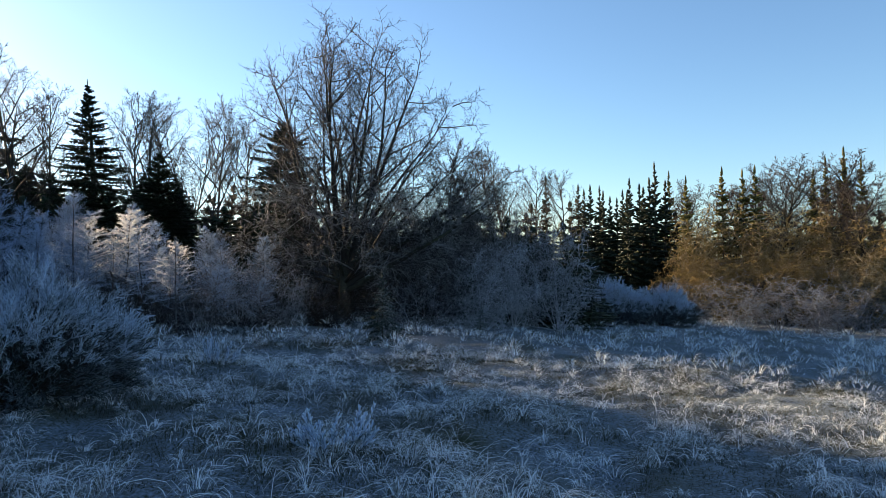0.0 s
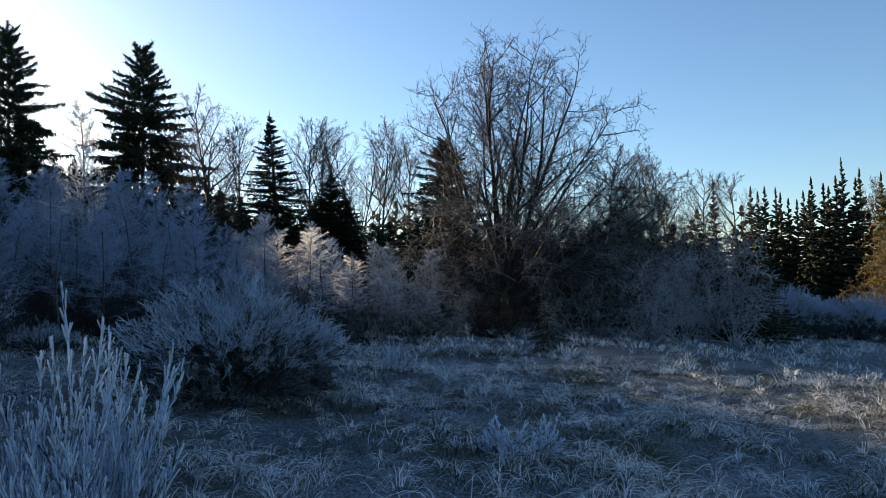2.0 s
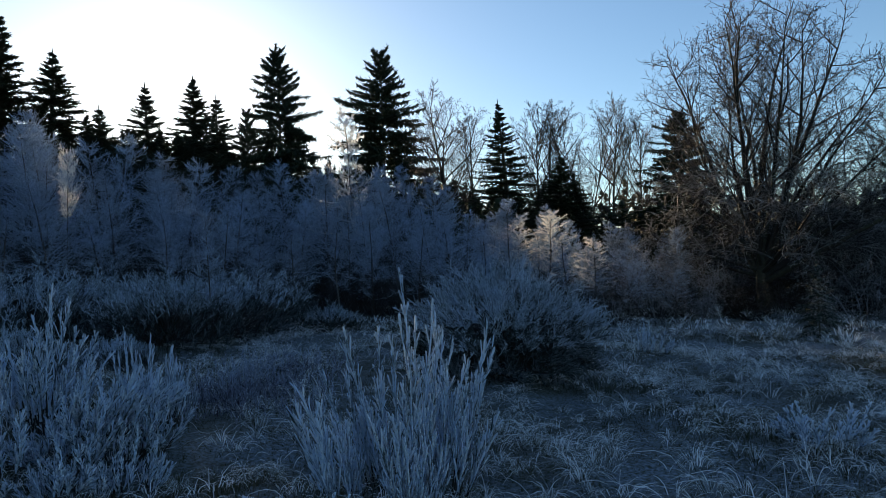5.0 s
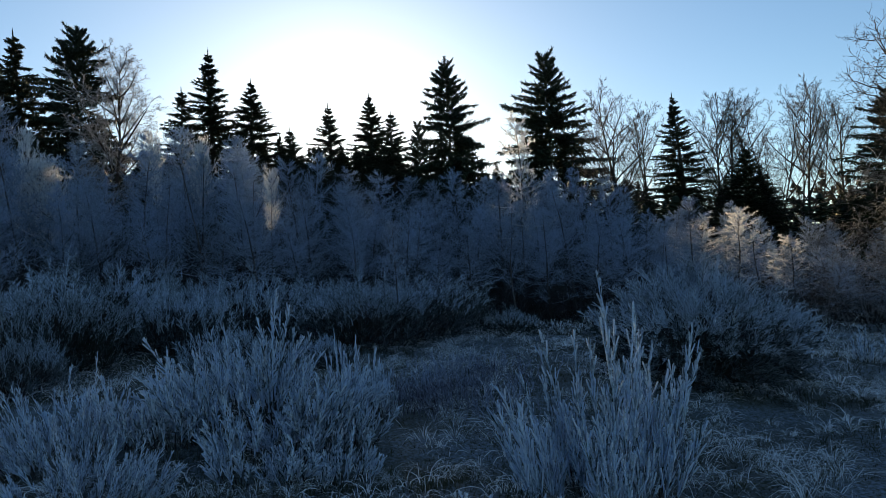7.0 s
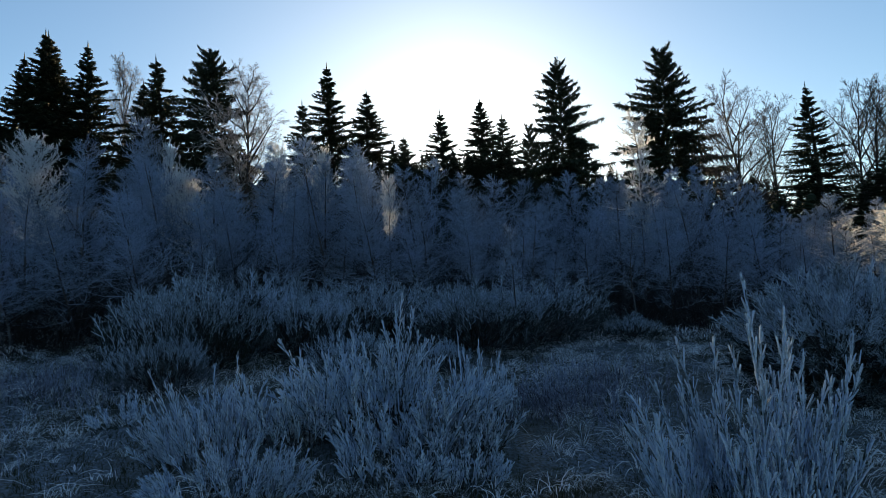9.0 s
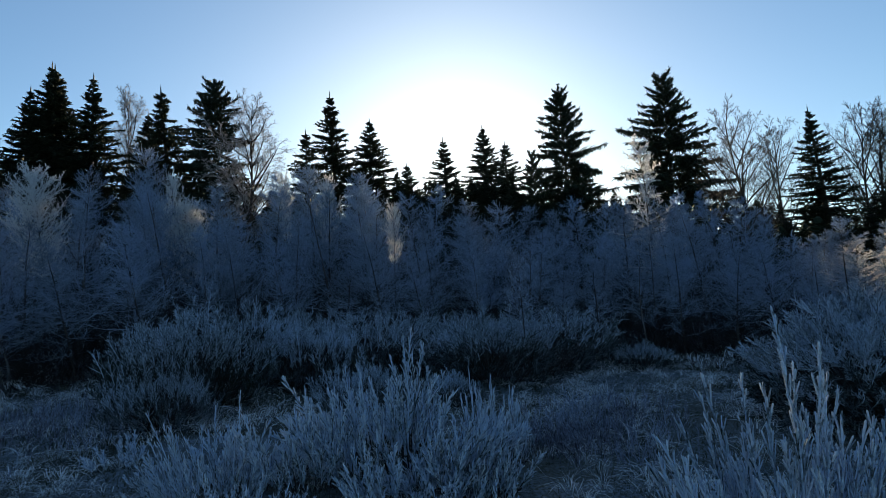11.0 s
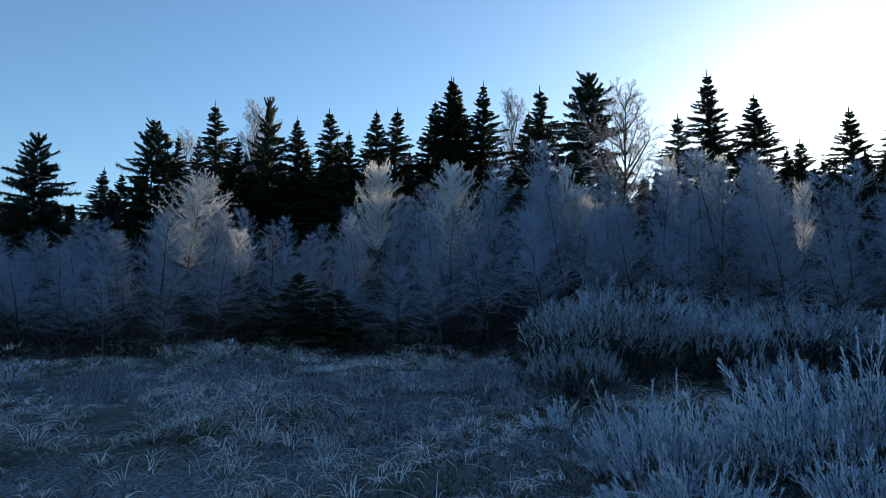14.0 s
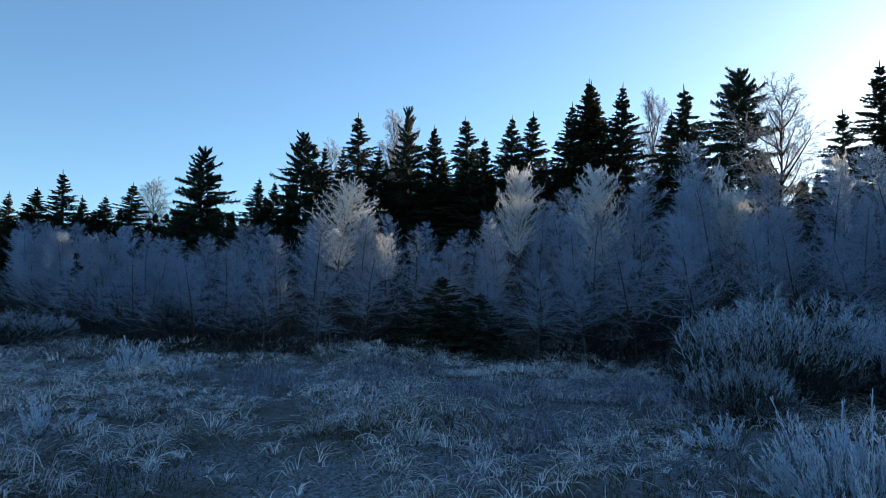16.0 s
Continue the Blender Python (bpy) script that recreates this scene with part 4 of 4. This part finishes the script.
# ---- broom and gorse ----
def brooms():
    rng = random.Random(8)
    tall = broom(111, 1.6, 1.3, 100, 22, 6, 19, 0.0062, label="tall frosted broom with bundles of upright shoots")
    plant(tall, -3.3, 2.5, 1.0, 1.12, 0.5)
    wide = broom(112, 1.3, 2.1, 190, 18, 15, 30, 0.0058, 0.4, bare=0.46, label="spreading frosted broom with arching shoots")
    plant(wide, -6.1, 1.35, 1.0, 1.04)
    plant(wide, -6.2, -0.1, 0.6, 0.7, 2.2)
    low = broom(116, 0.8, 1.1, 90, 18, 9, 26, 0.0054, 0.25, bare=0.35, label="low frosted broom with leaning shoots, dark at its foot")
    for i, (x, y, w, h) in enumerate(((-5.35, 1.55, 1.0, 1.0), (-5.15, 0.85, 1.1, 0.95), (-4.7, 1.2, 0.8, 0.75), (-6.0, 0.5, 0.9, 1.1), (-5.75, 2.1, 0.6, 1.4), (-6.1, 2.5, 0.5, 1.2))):
        plant(low, x, y, w, h, i * 1.9)
    plant(wide, -5.2, -0.25, 0.5, 0.5, 4.0)
    dome = gorse(113, 1.75, 3.0, 1700, 10, 2, 0.0064, "dense rounded bush of rimed shoots, thinly rimed and shade-dark below", upward=0.3, spray=0.165, floor=0.38)
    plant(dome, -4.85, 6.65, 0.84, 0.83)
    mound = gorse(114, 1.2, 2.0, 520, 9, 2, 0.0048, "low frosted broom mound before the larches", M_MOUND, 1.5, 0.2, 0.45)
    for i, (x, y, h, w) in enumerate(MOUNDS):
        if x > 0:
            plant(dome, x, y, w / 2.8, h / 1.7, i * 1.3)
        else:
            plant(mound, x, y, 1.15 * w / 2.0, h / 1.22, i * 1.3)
    small = broom(115, 0.85, 0.6, 26, 20, 3, 20, 0.0056, label="small frosted broom tuft in the grass", group="broom tufts")
    for i, (x, y, h, w) in enumerate(TUFTS):
        plant(small, x, y, w / 0.65, h / 0.85, i * 2.1)


brooms()


# ---- meadow ----
TRACKS = [[(1.2, 3.2), (2.0, 4.8), (4.45, 8.2), (8, 15), (12, 23.7)], [(-3.0, -4.2), (-5.0, -4.6), (-8.5, -5.2), (-12, -8.5)], [(-7.4, 2.9), (-5.6, 3.1), (-4.6, 4.2), (-3.4, 5.0), (-2.2, 4.6)]]


def off_track(x, y):
    """0 on a trodden track, 1 away from it."""
    best = np.full(x.shape, 9.0)
    for line in TRACKS:
        for (ax, ay), (bx, by) in zip(line, line[1:]):
            dx, dy = bx - ax, by - ay
            u = np.clip(((x - ax) * dx + (y - ay) * dy) / (dx * dx + dy * dy), 0, 1)
            best = np.minimum(best, np.hypot(x - ax - u * dx, y - ay - u * dy))
    return np.clip((best - 0.1) / 0.4, 0, 1)


def patches(x, y, s, k):
    return 0.5 + 0.25 * np.sin(x * s + 1.3 * k + 1.7 * np.sin(y * s * 0.7 + k)) + 0.25 * np.sin(y * s * 1.3 - 0.8 * k + 1.9 * np.sin(x * s * 0.6))


def meadow(name, seed, tufts, blades, r0, r1, power, length, width, k, mat, label, arch, spread=0.05, least=0.15):
    rng = np.random.default_rng(seed)
    u = rng.random(tufts)
    r = (r0 ** power + u * (r1 ** power - r0 ** power)) ** (1 / power)
    a = np.radians(rng.uniform(-48, 152, tufts))
    x, y = -0.9 - r * np.sin(a), -1.2 + r * np.cos(a)
    keep = rng.random(tufts) < least + (1 - least) * np.clip(patches(x, y, 1.9, 1) * 2.2 - 0.5, 0, 1) * (0.25 + 0.75 * off_track(x, y))
    x, y = x[keep], y[keep]
    size = (0.3 + 1.1 * patches(x, y, 1.6, 2) ** 1.5) * rng.uniform(0.6, 1.25, len(x)) * (0.6 + 0.4 * off_track(x, y))
    x, y, size = (np.repeat(v, blades) for v in (x, y, size))
    n = len(x)
    out = rng.random(n) * 6.283
    lean = np.stack([np.cos(out), np.sin(out), np.zeros(n)], axis=1)
    root = np.abs(rng.normal(0, spread, n)) * (length / 0.3)
    bx, by = x + lean[:, 0] * root, y + lean[:, 1] * root
    p = np.stack([bx, by, height(bx, by) - 0.01], axis=1)
    ln = length * size * rng.uniform(0.5, 1.2, n)
    d = unit(lean * rng.uniform(0.15, 0.7, n)[:, None] + np.array([0, 0, 1.0]))
    pts = [p]
    for i in range(k):
        pts.append(pts[-1] + d * (ln / k)[:, None])
        d = unit(d + lean * (arch * rng.uniform(0.3, 1.0, n) / k)[:, None] + np.array([0, 0, -1.0]) * (arch * rng.uniform(0.2, 0.9, n) / k)[:, None])
    side = np.stack([-np.sin(out + 0.5), np.cos(out + 0.5), np.zeros(n)], axis=1)
    s = Mesh()
    s.blades(np.stack(pts, axis=1), side, width * rng.uniform(0.6, 1.3, n))
    return tagged(new(name, s.build(name, mat)), label, "grass", kind="stuff")


def tussocks(name, seed, count, blades, r0, r1, power, length, width, k, mat, label, arch, wide=(0.08, 0.2)):
    """Humps of grass whose blades arch outward from the middle."""
    rng = np.random.default_rng(seed)
    r = (r0 ** power + rng.random(count) * (r1 ** power - r0 ** power)) ** (1 / power)
    a = np.radians(rng.uniform(-48, 152, count))
    x, y = -0.9 - r * np.sin(a), -1.2 + r * np.cos(a)
    keep = rng.random(count) < (0.22 + 0.78 * np.clip(patches(x, y, 1.5, 1) * 2.4 - 0.6, 0, 1)) * (0.5 + 0.5 * off_track(x, y))
    x, y = x[keep], y[keep]
    size = (0.5 + 0.8 * patches(x, y, 0.9, 2)) * rng.uniform(0.6, 1.3, len(x)) * (0.55 + 0.45 * off_track(x, y))
    hump = rng.uniform(*wide, len(x)) * size ** 0.5
    x, y, size, hump = (np.repeat(v, blades) for v in (x, y, size, hump))
    n = len(x)
    out = rng.random(n) * 6.283
    far = np.minimum(np.abs(rng.normal(0, 0.5, n)), 1.2)
    lean = np.stack([np.cos(out), np.sin(out), np.zeros(n)], axis=1)
    bx, by = x + lean[:, 0] * hump * far, y + lean[:, 1] * hump * far
    p = np.stack([bx, by, height(bx, by) - 0.01 + 0.5 * hump * np.maximum(1 - far ** 2, 0)], axis=1)
    ln = length * size * rng.uniform(0.45, 1.25, n)
    bias = rng.normal(0, 0.35, (n, 3)) * np.array([1, 1, 0])
    lean = unit(lean + bias)
    d = unit(lean * (0.4 + 0.8 * far)[:, None] + np.array([0, 0, 1.0]))
    pts = [p]
    bend, fall = arch * rng.uniform(0.3, 1.0, n) / k, arch * rng.uniform(0.25, 1.0, n) / k
    for i in range(k):
        pts.append(pts[-1] + d * (ln / k)[:, None])
        d = unit(d + lean * bend[:, None] - np.array([0, 0, 1.0]) * fall[:, None])
    side = unit(np.cross(lean, np.array([0, 0, 1.0])) + rng.normal(0, 0.4, (n, 3)))
    s = Mesh()
    s.blades(np.stack(pts, axis=1), side, width * rng.uniform(0.6, 1.3, n))
    return tagged(new(name, s.build(name, mat)), label, "grass", kind="stuff")


meadow("short_turf", 204, 64000, 5, 0.3, 16, 1.3, 0.12, 0.0055, 2, M_TURF, "short frosted turf between the tussocks", 2.2, 0.09, 0.85)
tussocks("meadow_grass", 201, 4300, 64, 1.4, 17, 1.35, 0.25, 0.0056, 3, M_GRASS, "rough tussocky meadow grass whitened by frost", 4.0)
tussocks("rimed_grass", 202, 4200, 12, 1.6, 15, 1.3, 0.36, 0.0056, 4, M_STRAW, "long arching grass stems thick with rime", 3.6)
tussocks("far_meadow_grass", 203, 9000, 22, 14, 56, 1.0, 0.26, 0.018, 2, M_GRASS, "frosted grass of the farther meadow", 2.2, (0.2, 0.5))


def heather():
    rng = np.random.default_rng(7)
    s = Mesh()
    for cx, cy, w, n in ((-6.1, 3.5, 1.0, 430), (-6.6, 4.2, 0.9, 300), (-9.4, -3.0, 0.9, 200), (-10.4, -1.4, 0.9, 240), (-11.6, -5.0, 1.0, 200), (-8.6, -4.0, 0.9, 160), (-7.4, -2.4, 0.8, 140), (-10.4, -6.6, 0.9, 140), (-9.3, -0.9, 0.8, 150)):
        x, y = cx + rng.normal(0, w * 0.5, n), cy + rng.normal(0, w * 0.5, n)
        p = np.stack([x, y, height(x, y) - 0.01], axis=1)
        d = np.stack([rng.normal(0, 0.4, n), rng.normal(0, 0.4, n), np.ones(n)], axis=1)
        st = curve(rng, p, d, rng.uniform(0.12, 0.30, n), 2, 0.2, 0.1)
        s.tubes(st, 0.004, 0.6)
        q, e, _, _ = kids(rng, st, 5, 0.3, 1.0, 35, 10)
        s.tubes(curve(rng, q, e, rng.uniform(0.04, 0.1, len(q)), 1, 0.3, 0.1), 0.006, 1)
    return tagged(new("heather", s.build("heather", M_HEATH)), "low dark purplish heather sprigs dusted with frost", "heather", kind="stuff")


heather()


def post():
    bm = bmesh.new()
    bmesh.ops.create_cube(bm, size=1.0)
    for v in bm.verts:
        v.co = (v.co.x * 0.11, v.co.y * 0.11, (v.co.z + 0.5) * 0.52)
    bmesh.ops.bevel(bm, geom=[e for e in bm.edges], offset=0.012, segments=2, affect="EDGES")
    me = bpy.data.meshes.new("marker_post")
    bm.to_mesh(me)
    bm.free()
    me.materials.append(M_POST)
    ob = tagged(new("marker_post", me), "short weathered white post standing in the meadow", "post")
    ob.matrix_basis = pose(14.3, 24.6, float(height(14.3, 24.6)) - 0.1, 2, 1, 20)


post()
